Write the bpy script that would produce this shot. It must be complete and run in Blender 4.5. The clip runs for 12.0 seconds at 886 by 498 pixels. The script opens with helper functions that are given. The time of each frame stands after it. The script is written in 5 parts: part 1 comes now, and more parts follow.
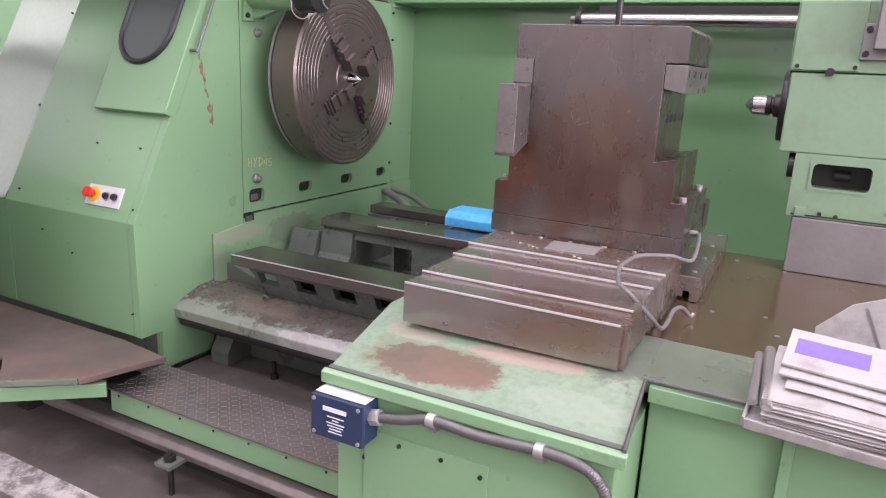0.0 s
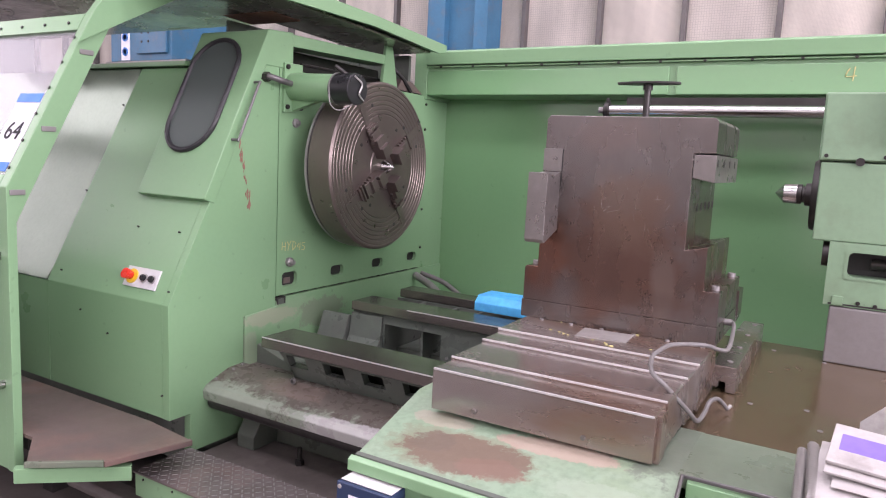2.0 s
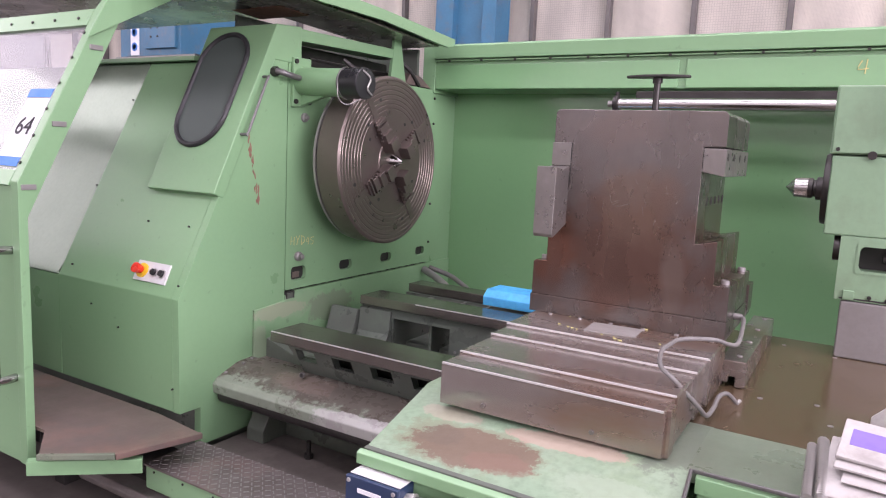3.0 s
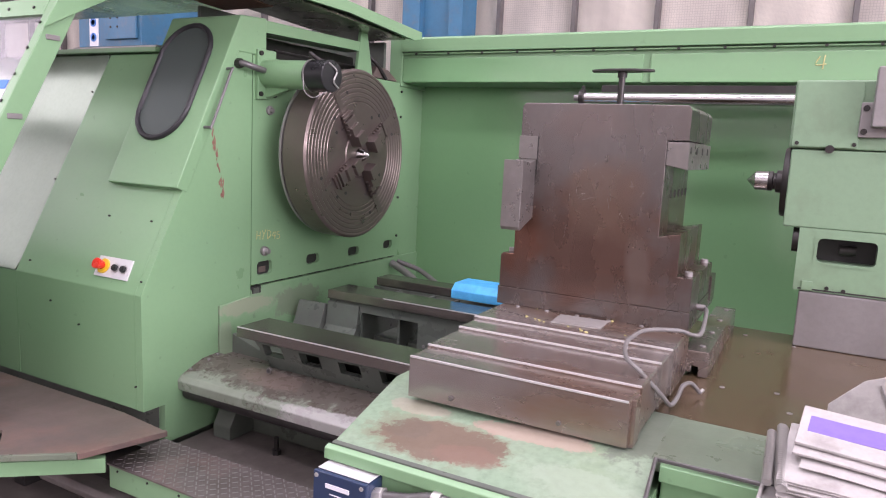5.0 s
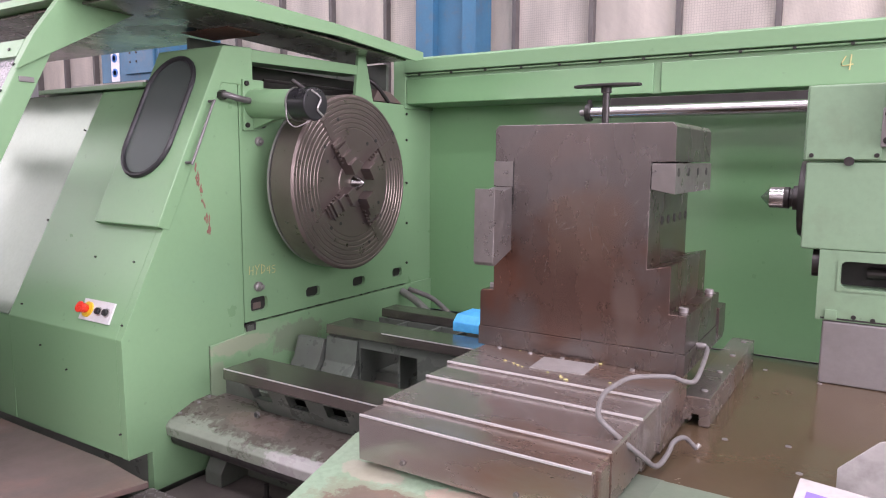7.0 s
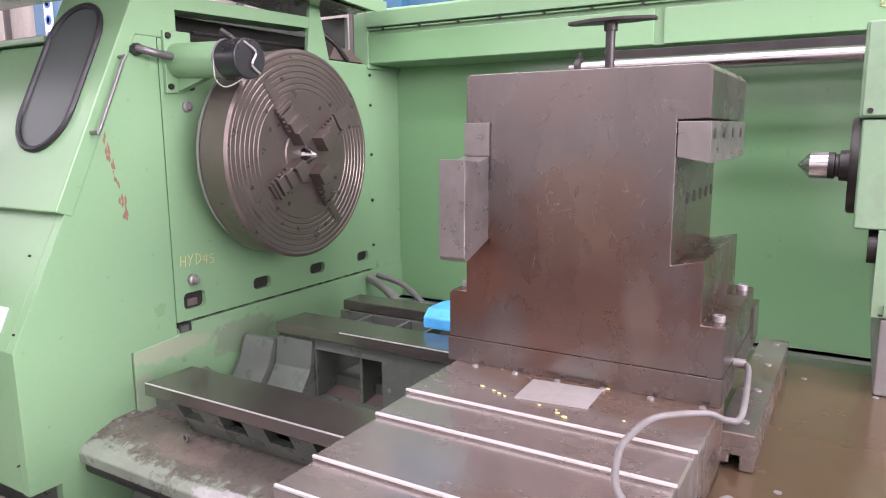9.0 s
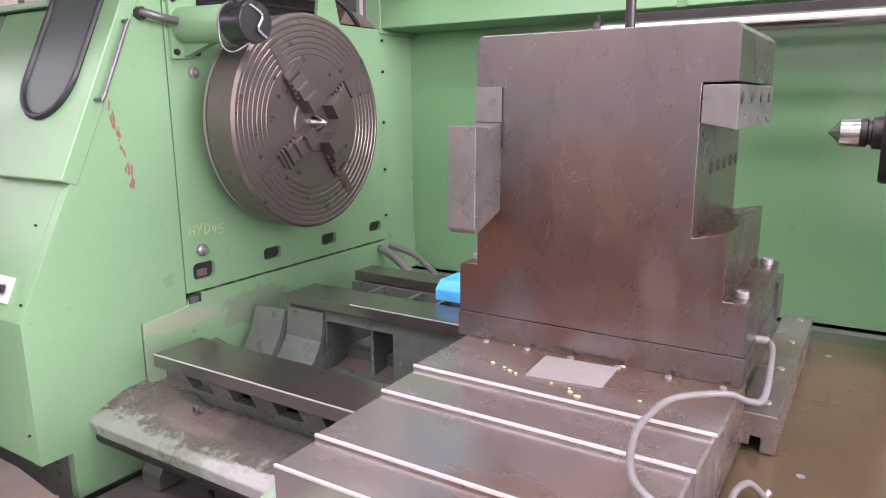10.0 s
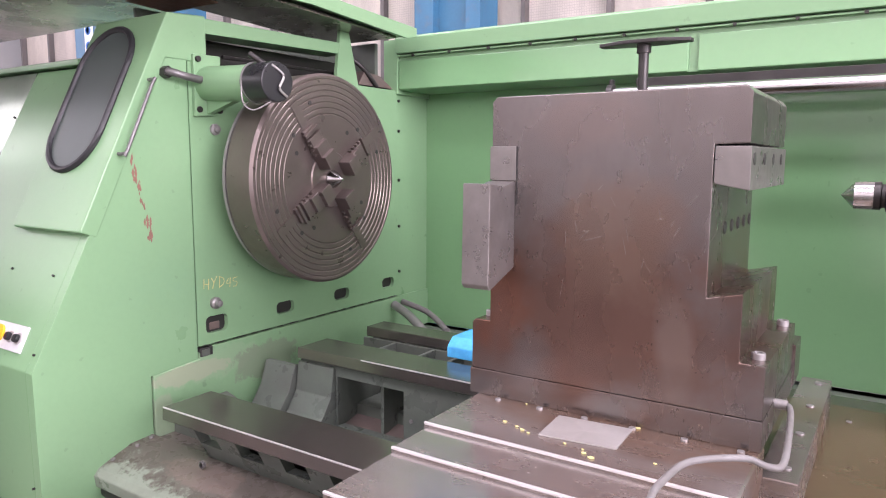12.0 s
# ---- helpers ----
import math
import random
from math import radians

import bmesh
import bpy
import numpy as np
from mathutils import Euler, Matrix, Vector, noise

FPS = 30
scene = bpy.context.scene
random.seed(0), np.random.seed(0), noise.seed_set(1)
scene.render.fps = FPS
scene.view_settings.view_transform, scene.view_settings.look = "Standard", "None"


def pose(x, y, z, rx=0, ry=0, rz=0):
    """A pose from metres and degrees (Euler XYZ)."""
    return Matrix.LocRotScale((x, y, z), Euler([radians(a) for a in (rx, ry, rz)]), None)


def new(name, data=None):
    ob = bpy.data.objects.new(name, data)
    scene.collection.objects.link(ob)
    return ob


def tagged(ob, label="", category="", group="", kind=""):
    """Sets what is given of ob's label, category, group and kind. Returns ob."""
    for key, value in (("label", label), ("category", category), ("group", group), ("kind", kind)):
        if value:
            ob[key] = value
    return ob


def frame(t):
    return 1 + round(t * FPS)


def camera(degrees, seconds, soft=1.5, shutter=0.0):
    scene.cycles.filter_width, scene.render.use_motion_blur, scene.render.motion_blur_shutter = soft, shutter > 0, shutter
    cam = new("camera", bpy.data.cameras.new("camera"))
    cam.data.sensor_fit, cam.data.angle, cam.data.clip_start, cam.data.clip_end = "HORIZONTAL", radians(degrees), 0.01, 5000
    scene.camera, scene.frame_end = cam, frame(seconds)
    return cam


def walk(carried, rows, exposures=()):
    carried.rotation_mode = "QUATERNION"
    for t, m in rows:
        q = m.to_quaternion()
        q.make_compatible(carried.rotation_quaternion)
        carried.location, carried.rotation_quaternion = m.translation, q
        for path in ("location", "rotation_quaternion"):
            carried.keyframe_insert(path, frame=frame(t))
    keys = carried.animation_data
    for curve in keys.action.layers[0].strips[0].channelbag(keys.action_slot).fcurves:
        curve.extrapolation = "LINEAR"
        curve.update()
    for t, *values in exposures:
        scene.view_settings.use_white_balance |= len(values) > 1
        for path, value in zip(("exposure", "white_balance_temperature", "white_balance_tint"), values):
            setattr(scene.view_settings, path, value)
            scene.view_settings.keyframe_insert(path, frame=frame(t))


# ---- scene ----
cam = camera(64.97, 12.0, soft=1.1)
# seconds, x, y, z, yaw, pitch, roll
ROWS = [
    (0.0, -0.2223, 0.1228, 1.3066, 27.842, -14.309, -2.692),
    (0.5, -0.2224, 0.1176, 1.3085, 27.948, -14.151, -2.886),
    (1.0, -0.2224, 0.1109, 1.3113, 28.635, -11.805, -3.023),
    (1.5, -0.2206, 0.1182, 1.3111, 29.395, -9.214, -2.967),
    (2.0, -0.2210, 0.1170, 1.3112, 30.325, -7.525, -2.833),
    (2.5, -0.2206, 0.1170, 1.3099, 30.949, -7.217, -2.703),
    (3.0, -0.2213, 0.1170, 1.3109, 31.008, -8.016, -2.726),
    (5.0, -0.2198, 0.1193, 1.3101, 28.398, -8.400, -2.782),
    (5.5, -0.2234, 0.1162, 1.3087, 28.851, -8.480, -2.832),
    (6.0, -0.2141, 0.1322, 1.3127, 32.697, -8.941, -2.542),
    (6.5, -0.1679, 0.2225, 1.3338, 32.533, -8.763, -1.474),
    (7.0, -0.1319, 0.3395, 1.3483, 32.261, -7.280, -0.396),
    (7.2, -0.1308, 0.3833, 1.3570, 32.195, -7.159, -0.223),
    (8.8, -0.2970, 0.6532, 1.3343, 28.940, -8.958, 0.246),
    (9.0, -0.2959, 0.6851, 1.3315, 30.686, -9.572, 0.352),
    (9.5, -0.3146, 0.7231, 1.3218, 30.794, -10.738, 0.156),
    (10.0, -0.3110, 0.7319, 1.3254, 32.031, -12.035, 0.408),
    (10.5, -0.3104, 0.7306, 1.3239, 33.748, -10.312, 0.239),
    (11.0, -0.3090, 0.7317, 1.3240, 33.387, -8.414, -0.015),
    (11.5, -0.3102, 0.7289, 1.3234, 33.177, -7.546, -0.170),
    (12.0, -0.3103, 0.7273, 1.3229, 33.179, -7.278, -0.309),
]
walk(cam, [(t, pose(x, y, z, 90 + pitch, roll, yaw)) for t, x, y, z, yaw, pitch, roll in ROWS],
     exposures=[(0.0, 0.0), (7.0, 0.03), (9.0, 0.5), (12.0, 0.5)])

# ---- light: daylight from roof lights and the glazed hall wall, plus added side fill ----
world = bpy.data.worlds.new("sky")
scene.world = world
world.use_nodes = True
wn = world.node_tree.nodes
sky = wn.new("ShaderNodeTexSky")
sky.sky_type, sky.sun_disc = 'NISHITA', False
sky.sun_elevation, sky.sun_rotation = radians(48), radians(200)
world.node_tree.links.new(sky.outputs[0], wn["Background"].inputs[0])
wn["Background"].inputs[1].default_value = 0.1
FLOOR = 0.10
ROOF = 6.2


def roof_lamp(x, y, sx, sy, watts):
    data = bpy.data.lights.new("roof_light", 'AREA')
    data.shape, data.size, data.size_y, data.energy = 'RECTANGLE', sx, sy, watts
    data.color = (1.0, 0.875, 1.02)
    ob = new("roof_light_lamp", data)
    ob.location = (x, y, ROOF - 0.05)
    return ob


def fill_lamp(x, y, z, rx, rz, sx, sy, watts):
    data = bpy.data.lights.new("wall_fill", 'AREA')
    data.shape, data.size, data.size_y, data.energy = 'RECTANGLE', sx, sy, watts
    data.color = (1.0, 0.875, 1.03)
    ob = new("wall_fill_lamp", data)
    ob.matrix_world = pose(x, y, z, rx, 0, rz)
    return ob


# added daylight fill from assumed east, south and west windows, all out of view
fill_lamp(6.9, -1.5, 3.2, 90, 90, 8.0, 2.6, 1150)
fill_lamp(-1.0, -6.9, 3.4, 90, 0, 12.0, 2.4, 90)
# west fill gives the rounded cover something bright to mirror
fill_lamp(-8.9, -0.8, 3.9, 90, -90, 7.0, 2.6, 190)
SKYLIGHTS = [(-1.2, -1.6, 9.0, 1.2), (-1.2, 1.9, 9.0, 1.0), (-1.2, -5.0, 9.0, 1.2)]
for (sx, sy, wx, wy), watts in zip(SKYLIGHTS, (335, 310, 160)):
    roof_lamp(sx, sy, wx, wy, watts)


# ---- materials ----
def material(name, colour, rough=0.5, metal=0.0, second=None, scale=4.0, amount=0.5, third=None, third_scale=1.3, third_amount=0.3,
             bump=0.05, bump_scale=120.0, rough_vary=0.12, coat=0.0, streak=(1, 1, 1), contrast=0.12, random=0.0, chips=0.0, grain=0.18):
    m = bpy.data.materials.new(name)
    m.use_nodes = True
    nt = m.node_tree
    n, l = nt.nodes, nt.links
    b = n["Principled BSDF"]
    co = n.new("ShaderNodeTexCoord")
    mp = n.new("ShaderNodeMapping")
    mp.inputs["Scale"].default_value = streak
    l.new(co.outputs["Object"], mp.inputs["Vector"])

    def cloud(sc, detail, lo, hi):
        t = n.new("ShaderNodeTexNoise")
        t.inputs["Scale"].default_value, t.inputs["Detail"].default_value, t.inputs["Roughness"].default_value = sc, detail, 0.62
        l.new(mp.outputs[0], t.inputs["Vector"])
        r = n.new("ShaderNodeMapRange")
        r.inputs["From Min"].default_value, r.inputs["From Max"].default_value = lo, hi
        l.new(t.outputs[0], r.inputs["Value"])
        return r.outputs[0]

    def mix(a, c2, f, amt):
        x = n.new("ShaderNodeMix")
        x.data_type = 'RGBA'
        k = n.new("ShaderNodeMath")
        k.operation = 'MULTIPLY'
        l.new(f, k.inputs[0])
        k.inputs[1].default_value = amt
        l.new(k.outputs[0], x.inputs["Factor"])
        if isinstance(a, tuple):
            x.inputs["A"].default_value = (*a, 1)
        else:
            l.new(a, x.inputs["A"])
        x.inputs["B"].default_value = (*c2, 1)
        return x.outputs["Result"]

    c = colour
    dark = tuple(v * 0.72 for v in colour)
    c = mix(c, second or dark, cloud(scale, 6, 0.5 - contrast, 0.5 + contrast), amount)
    if third:
        c = mix(c, third, cloud(third_scale, 8, 0.52, 0.52 + contrast), third_amount)
    fine = cloud(70, 4, 0.42, 0.7)
    c = mix(c, tuple(v * 0.6 for v in colour), fine, grain)
    if chips:
        c = mix(c, tuple(v * 0.25 for v in colour), cloud(23, 2, 0.705, 0.725), chips)
        c = mix(c, tuple(v * 0.5 for v in colour), cloud(3.1, 9, 0.60, 0.72), chips * 0.35)
    if random:
        oi = n.new("ShaderNodeObjectInfo")
        hs = n.new("ShaderNodeHueSaturation")
        r = n.new("ShaderNodeMapRange")
        r.inputs["To Min"].default_value, r.inputs["To Max"].default_value = 1 - random, 1 + random
        l.new(oi.outputs["Random"], r.inputs["Value"])
        l.new(r.outputs[0], hs.inputs["Value"])
        l.new(c, hs.inputs["Color"])
        c = hs.outputs[0]
    l.new(c, b.inputs["Base Color"])
    b.inputs["Metallic"].default_value = metal
    b.inputs["Coat Weight"].default_value = coat
    b.inputs["Coat Roughness"].default_value = 0.12
    rr = n.new("ShaderNodeMapRange")
    rr.inputs["To Min"].default_value, rr.inputs["To Max"].default_value = max(rough - rough_vary, 0.03), min(rough + rough_vary, 1)
    l.new(cloud(scale * 2.3, 5, 0.3, 0.7), rr.inputs["Value"])
    l.new(rr.outputs[0], b.inputs["Roughness"])
    if bump:
        bt = n.new("ShaderNodeTexNoise")
        bt.inputs["Scale"].default_value, bt.inputs["Detail"].default_value = bump_scale, 4
        l.new(mp.outputs[0], bt.inputs["Vector"])
        bn = n.new("ShaderNodeBump")
        bn.inputs["Strength"].default_value, bn.inputs["Distance"].default_value = bump, 0.004
        l.new(bt.outputs[0], bn.inputs["Height"])
        l.new(bn.outputs[0], b.inputs["Normal"])
    return m


GREEN = material("green_machine_paint", (0.2, 0.348, 0.186), 0.3, second=(0.187, 0.327, 0.175), scale=1.6, amount=0.5, third=(0.222, 0.366, 0.208),
                 third_scale=5, third_amount=0.2, bump=0.015, bump_scale=18, chips=0.16, grain=0.06, contrast=0.3, rough_vary=0.03)
GLOSS_GREEN = material("glossy_green_sheet_paint", (0.182, 0.35, 0.17), 0.16, second=(0.165, 0.318, 0.155), scale=1.2, amount=0.6, bump=0.035, bump_scale=3.0,
                       rough_vary=0.05, coat=0.5, chips=0.12, grain=0.05, contrast=0.25)
MIRROR_GREEN = material("mirror_like_pale_green_sheet", (0.27, 0.335, 0.26), 0.17, 0.5, second=(0.2, 0.26, 0.195), scale=4, amount=0.5, bump=0.9, bump_scale=2.6, rough_vary=0.04, contrast=0.3)
PALE_GREEN = material("pale_green_tailstock_paint", (0.215, 0.335, 0.21), 0.4, second=(0.2, 0.32, 0.19), scale=2, amount=0.5, third=(0.15, 0.18, 0.115), third_scale=9, third_amount=0.22, chips=0.5, grain=0.12)
WORN_GREEN = material("worn_oily_green_paint", (0.16, 0.21, 0.15), 0.33, second=(0.115, 0.125, 0.092), scale=6, amount=0.65, third=(0.2, 0.16, 0.125), third_scale=4, third_amount=0.35, bump=0.06, contrast=0.2)

BED_GREEN = material("oily_grey_green_casting", (0.125, 0.145, 0.12), 0.36, grain=0.2, second=(0.06, 0.062, 0.052), scale=5, amount=0.6, third=(0.15, 0.18, 0.14), third_scale=9, third_amount=0.35, bump=0.1, bump_scale=40, contrast=0.22)
DARK_CASTING = material("oily_dark_green_casting", (0.125, 0.145, 0.125), 0.33, grain=0.2, second=(0.075, 0.078, 0.068), scale=6, amount=0.6, third=(0.15, 0.185, 0.145), third_scale=11, third_amount=0.35, bump=0.08, bump_scale=40, contrast=0.22)
WAY_STEEL = material("oiled_ground_way_steel", (0.235, 0.214, 0.198), 0.2, 0.85, grain=0.08, second=(0.17, 0.15, 0.135), scale=4, amount=0.7, third=(0.23, 0.21, 0.196), third_scale=7, third_amount=0.25, bump=0.0, streak=(0.15, 1, 1), contrast=0.3, rough_vary=0.07)
COVER_STEEL = material("stained_steel_way_cover", (0.43, 0.4, 0.38), 0.25, 0.8, second=(0.25, 0.203, 0.172), scale=3.5, amount=0.85, third=(0.29, 0.165, 0.1), third_scale=3.2, third_amount=0.6, grain=0.14, bump=0.0, rough_vary=0.12, contrast=0.14, streak=(0.45, 1, 1.2))
STRIP_STEEL = material("worn_bright_strip_steel", (0.66, 0.65, 0.64), 0.36, 0.55, second=(0.6, 0.58, 0.56), scale=12, amount=0.4, bump=0.0, grain=0.1, rough_vary=0.05, contrast=0.3)
TOOL_STEEL = material("scuffed_grey_tool_steel", (0.26, 0.246, 0.23), 0.34, 0.75, second=(0.17, 0.158, 0.15), scale=11, amount=0.7, third=(0.36, 0.35, 0.34), third_scale=22, third_amount=0.3, bump=0.0, grain=0.2, contrast=0.2)
BRIGHT_STEEL = material("bright_ground_steel", (0.46, 0.45, 0.445), 0.2, 1.0, second=(0.38, 0.37, 0.36), scale=9, amount=0.4, bump=0.0, grain=0.06, rough_vary=0.05, contrast=0.3)
POST_STEEL = material("browned_tool_block_steel", (0.205, 0.19, 0.181), 0.26, 0.82, grain=0.12, second=(0.125, 0.105, 0.095), scale=3.6, amount=0.8, third=(0.19, 0.168, 0.155), third_scale=8, third_amount=0.3, bump=0.0, rough_vary=0.09, contrast=0.22, streak=(1.3, 1, 0.6))
DARK_STEEL = material("dark_blackened_steel", (0.05, 0.047, 0.045), 0.42, 0.6, second=(0.03, 0.028, 0.026), scale=12, amount=0.6, bump=0.05)
CHUCK_STEEL = material("brown_grey_chuck_steel", (0.175, 0.146, 0.132), 0.36, 0.7, grain=0.1, second=(0.13, 0.105, 0.094), scale=6, amount=0.6, third=(0.19, 0.16, 0.143), third_scale=13, third_amount=0.3, bump=0.0, contrast=0.25)
OIL_PLATE = material("brown_oily_steel_plate", (0.135, 0.095, 0.055), 0.2, 0.3, second=(0.095, 0.07, 0.046), scale=3.2, amount=0.75, third=(0.15, 0.125, 0.085), third_scale=3, third_amount=0.35, bump=0.02, rough_vary=0.1, grain=0.1, contrast=0.25)
PLATFORM = material("rusty_pink_brown_floor_plate", (0.165, 0.125, 0.11), 0.45, 0.15, second=(0.105, 0.086, 0.077), scale=4, amount=0.75, third=(0.27, 0.155, 0.12), third_scale=3.2, third_amount=0.5, bump=0.08, contrast=0.2)
TREAD = material("grey_brown_tread_plate", (0.2, 0.18, 0.17), 0.45, 0.5, second=(0.13, 0.11, 0.1), scale=8, amount=0.7, third=(0.27, 0.19, 0.165), third_scale=5, third_amount=0.4, bump=0.08)
CONCRETE = material("dark_oily_concrete", (0.12, 0.105, 0.095), 0.6, second=(0.07, 0.06, 0.053), scale=2.5, amount=0.8, third=(0.17, 0.15, 0.135), third_scale=9, third_amount=0.4, bump=0.25, bump_scale=40)
LINE_PAINT = material("worn_white_floor_paint", (0.42, 0.4, 0.38), 0.7, second=(0.14, 0.125, 0.11), scale=20, amount=0.9, third=(0.5, 0.48, 0.46), third_scale=45, third_amount=0.6, bump=0.2, contrast=0.08)
GREY_PLATE = material("dull_grey_scraped_steel", (0.3, 0.29, 0.285), 0.45, 0.5, second=(0.22, 0.21, 0.2), scale=5, amount=0.6, bump=0.05)
ALU = material("dull_aluminium_plate", (0.5, 0.49, 0.47), 0.38, 0.6, second=(0.4, 0.39, 0.37), scale=12, amount=0.5, bump=0.03)
RUBBER = material("black_rubber", (0.022, 0.022, 0.024), 0.5, bump=0.05)
BLACK = material("black_plastic", (0.018, 0.018, 0.02), 0.3, bump=0.03)
# near-black that stands in for shade in holes and gaps; also the seam grime
VOID = material("recess_shade_and_grime", (0.025, 0.024, 0.022), 0.5, bump=0.1)
RED = material("red_button_plastic", (0.62, 0.035, 0.02), 0.3, bump=0.0)
YELLOW = material("yellow_button_plastic", (0.75, 0.5, 0.03), 0.4, bump=0.0)
YELLOW_CHALK = material("yellow_chalk_paint", (0.6, 0.55, 0.24), 0.8, second=(0.4, 0.42, 0.2), scale=60, bump=0.0)
PANEL_GREY = material("light_grey_panel", (0.6, 0.6, 0.6), 0.4, second=(0.5, 0.5, 0.5), scale=15, amount=0.4, bump=0.0)
BLUE_BOX = material("dark_blue_enclosure_paint", (0.02, 0.036, 0.085), 0.4, second=(0.026, 0.042, 0.08), scale=9, amount=0.5, bump=0.05)
WHITE_INK = material("white_print", (0.75, 0.75, 0.78), 0.6, bump=0.0)
BLACK_INK = material("black_ink", (0.015, 0.015, 0.02), 0.6, bump=0.0)
BLUE_COLUMN = material("blue_steel_column_paint", (0.05, 0.165, 0.28), 0.45, second=(0.036, 0.115, 0.195), scale=3, amount=0.7, third=(0.16, 0.15, 0.15), third_scale=12, third_amount=0.25, bump=0.05)
CYAN = material("bright_blue_foam", (0.06, 0.34, 0.68), 0.55, second=(0.1, 0.55, 0.88), scale=20, amount=0.6, bump=0.15, bump_scale=60)
PAPER = material("soiled_white_paper", (0.43, 0.415, 0.395), 0.7, grain=0.3, second=(0.33, 0.315, 0.3), scale=6, amount=0.6, third=(0.18, 0.165, 0.15), third_scale=13, third_amount=0.5, bump=0.08, contrast=0.14)
PURPLE = material("purple_print", (0.19, 0.135, 0.4), 0.6, second=(0.16, 0.11, 0.34), scale=9, bump=0.0)
BLUE_PRINT = material("blue_print", (0.05, 0.2, 0.6), 0.5, bump=0.0)
CONDUIT = material("grey_ribbed_conduit", (0.155, 0.152, 0.148), 0.4, 0.5, second=(0.1, 0.1, 0.096), scale=30, amount=0.5, bump=0.05)
CABLE = material("grey_rubber_cable", (0.17, 0.165, 0.16), 0.5, second=(0.12, 0.11, 0.1), scale=30, amount=0.5, bump=0.05)
MULLION = material("grey_brown_window_bar", (0.12, 0.11, 0.105), 0.55, second=(0.09, 0.08, 0.075), scale=8, amount=0.5)
WALL_PLASTER = material("pale_grey_hall_wall", (0.55, 0.53, 0.51), 0.7, second=(0.46, 0.44, 0.42), scale=0.8, amount=0.6)
ROOF_WHITE = material("pale_hall_ceiling", (0.5, 0.5, 0.5), 0.8, second=(0.42, 0.42, 0.42), scale=0.6, amount=0.6)
RUST_RED = material("red_primer_showing", (0.25, 0.12, 0.09), 0.6, second=(0.2, 0.11, 0.085), scale=20, bump=0.05)

ROOF_STEEL = material("stained_bare_roof_sheet", (0.3, 0.27, 0.25), 0.24, 0.85, second=(0.17, 0.14, 0.12), scale=2.5, amount=0.8, third=(0.36, 0.33, 0.31), third_scale=4, third_amount=0.4, bump=0.12, bump_scale=4, grain=0.1, contrast=0.2)
TRAY_PAINT = material("green_tray_paint_worn_to_primer", (0.215, 0.305, 0.205), 0.5, grain=0.4, chips=0.5, second=(0.255, 0.33, 0.235), scale=6, amount=0.7, third=(0.2, 0.28, 0.17), third_scale=9, third_amount=0.5, bump=0.12, contrast=0.08)


def stained(m, org, stains, edge=0.06):
    """Adds stains of their own shape to a material: (centre, radii, colour, strength) in world metres; org is the thing's base."""
    n, l = m.node_tree.nodes, m.node_tree.links
    b = n["Principled BSDF"]
    co = n.new("ShaderNodeTexCoord")
    ns = n.new("ShaderNodeTexNoise")
    ns.inputs["Scale"].default_value, ns.inputs["Detail"].default_value, ns.inputs["Roughness"].default_value = (21, 12, 0.74) if edge < 0.1 else (11, 5, 0.55)
    l.new(co.outputs["Object"], ns.inputs["Vector"])
    for centre, radii, colour, strength in stains:
        sub = n.new("ShaderNodeVectorMath")
        sub.operation = 'SUBTRACT'
        l.new(co.outputs["Object"], sub.inputs[0])
        sub.inputs[1].default_value = [c - o for c, o in zip(centre, org)]
        div = n.new("ShaderNodeVectorMath")
        div.operation = 'DIVIDE'
        l.new(sub.outputs[0], div.inputs[0])
        div.inputs[1].default_value = radii
        ln = n.new("ShaderNodeVectorMath")
        ln.operation = 'LENGTH'
        l.new(div.outputs[0], ln.inputs[0])
        ad = n.new("ShaderNodeMath")
        ad.operation = 'MULTIPLY_ADD'
        l.new(ns.outputs[0], ad.inputs[0])
        ad.inputs[1].default_value = 1.7
        l.new(ln.outputs["Value"], ad.inputs[2])
        r = n.new("ShaderNodeMapRange")
        r.inputs["From Min"].default_value, r.inputs["From Max"].default_value = 1.7 + edge, 1.7 - edge
        r.inputs["To Max"].default_value = strength
        l.new(ad.outputs[0], r.inputs["Value"])
        x = n.new("ShaderNodeMix")
        x.data_type = 'RGBA'
        l.new(r.outputs[0], x.inputs["Factor"])
        l.new(b.inputs["Base Color"].links[0].from_socket, x.inputs["A"])
        x.inputs["B"].default_value = (*colour, 1)
        l.new(x.outputs["Result"], b.inputs["Base Color"])
    return m


CAR_BASE, POST_BASE, BED_BASE = (-0.4, 1.6, FLOOR), (-0.68, 1.92, 0.92), (-1.3, 2.2, FLOOR)
stained(TRAY_PAINT, CAR_BASE, [((-0.78, 1.18, 0.79), (0.17, 0.085, 1), (0.19, 0.21, 0.14), 0.75), ((-0.77, 1.175, 0.79), (0.145, 0.068, 1), (0.135, 0.082, 0.06), 0.8),
                               ((-0.70, 1.15, 0.79), (0.07, 0.035, 1), (0.18, 0.115, 0.085), 0.6), ((-0.84, 1.19, 0.79), (0.05, 0.04, 1), (0.12, 0.1, 0.075), 0.5), ((-0.5, 1.16, 0.79), (0.1, 0.05, 1), (0.27, 0.34, 0.25), 0.6),
                               ((-0.62, 1.262, 0.79), (0.13, 0.035, 1), (0.37, 0.265, 0.22), 0.7), ((-0.86, 1.27, 0.79), (0.08, 0.03, 1), (0.36, 0.28, 0.235), 0.5),
                               ((-0.44, 1.40, 0.79), (0.13, 0.17, 1), (0.125, 0.145, 0.115), 0.75)])
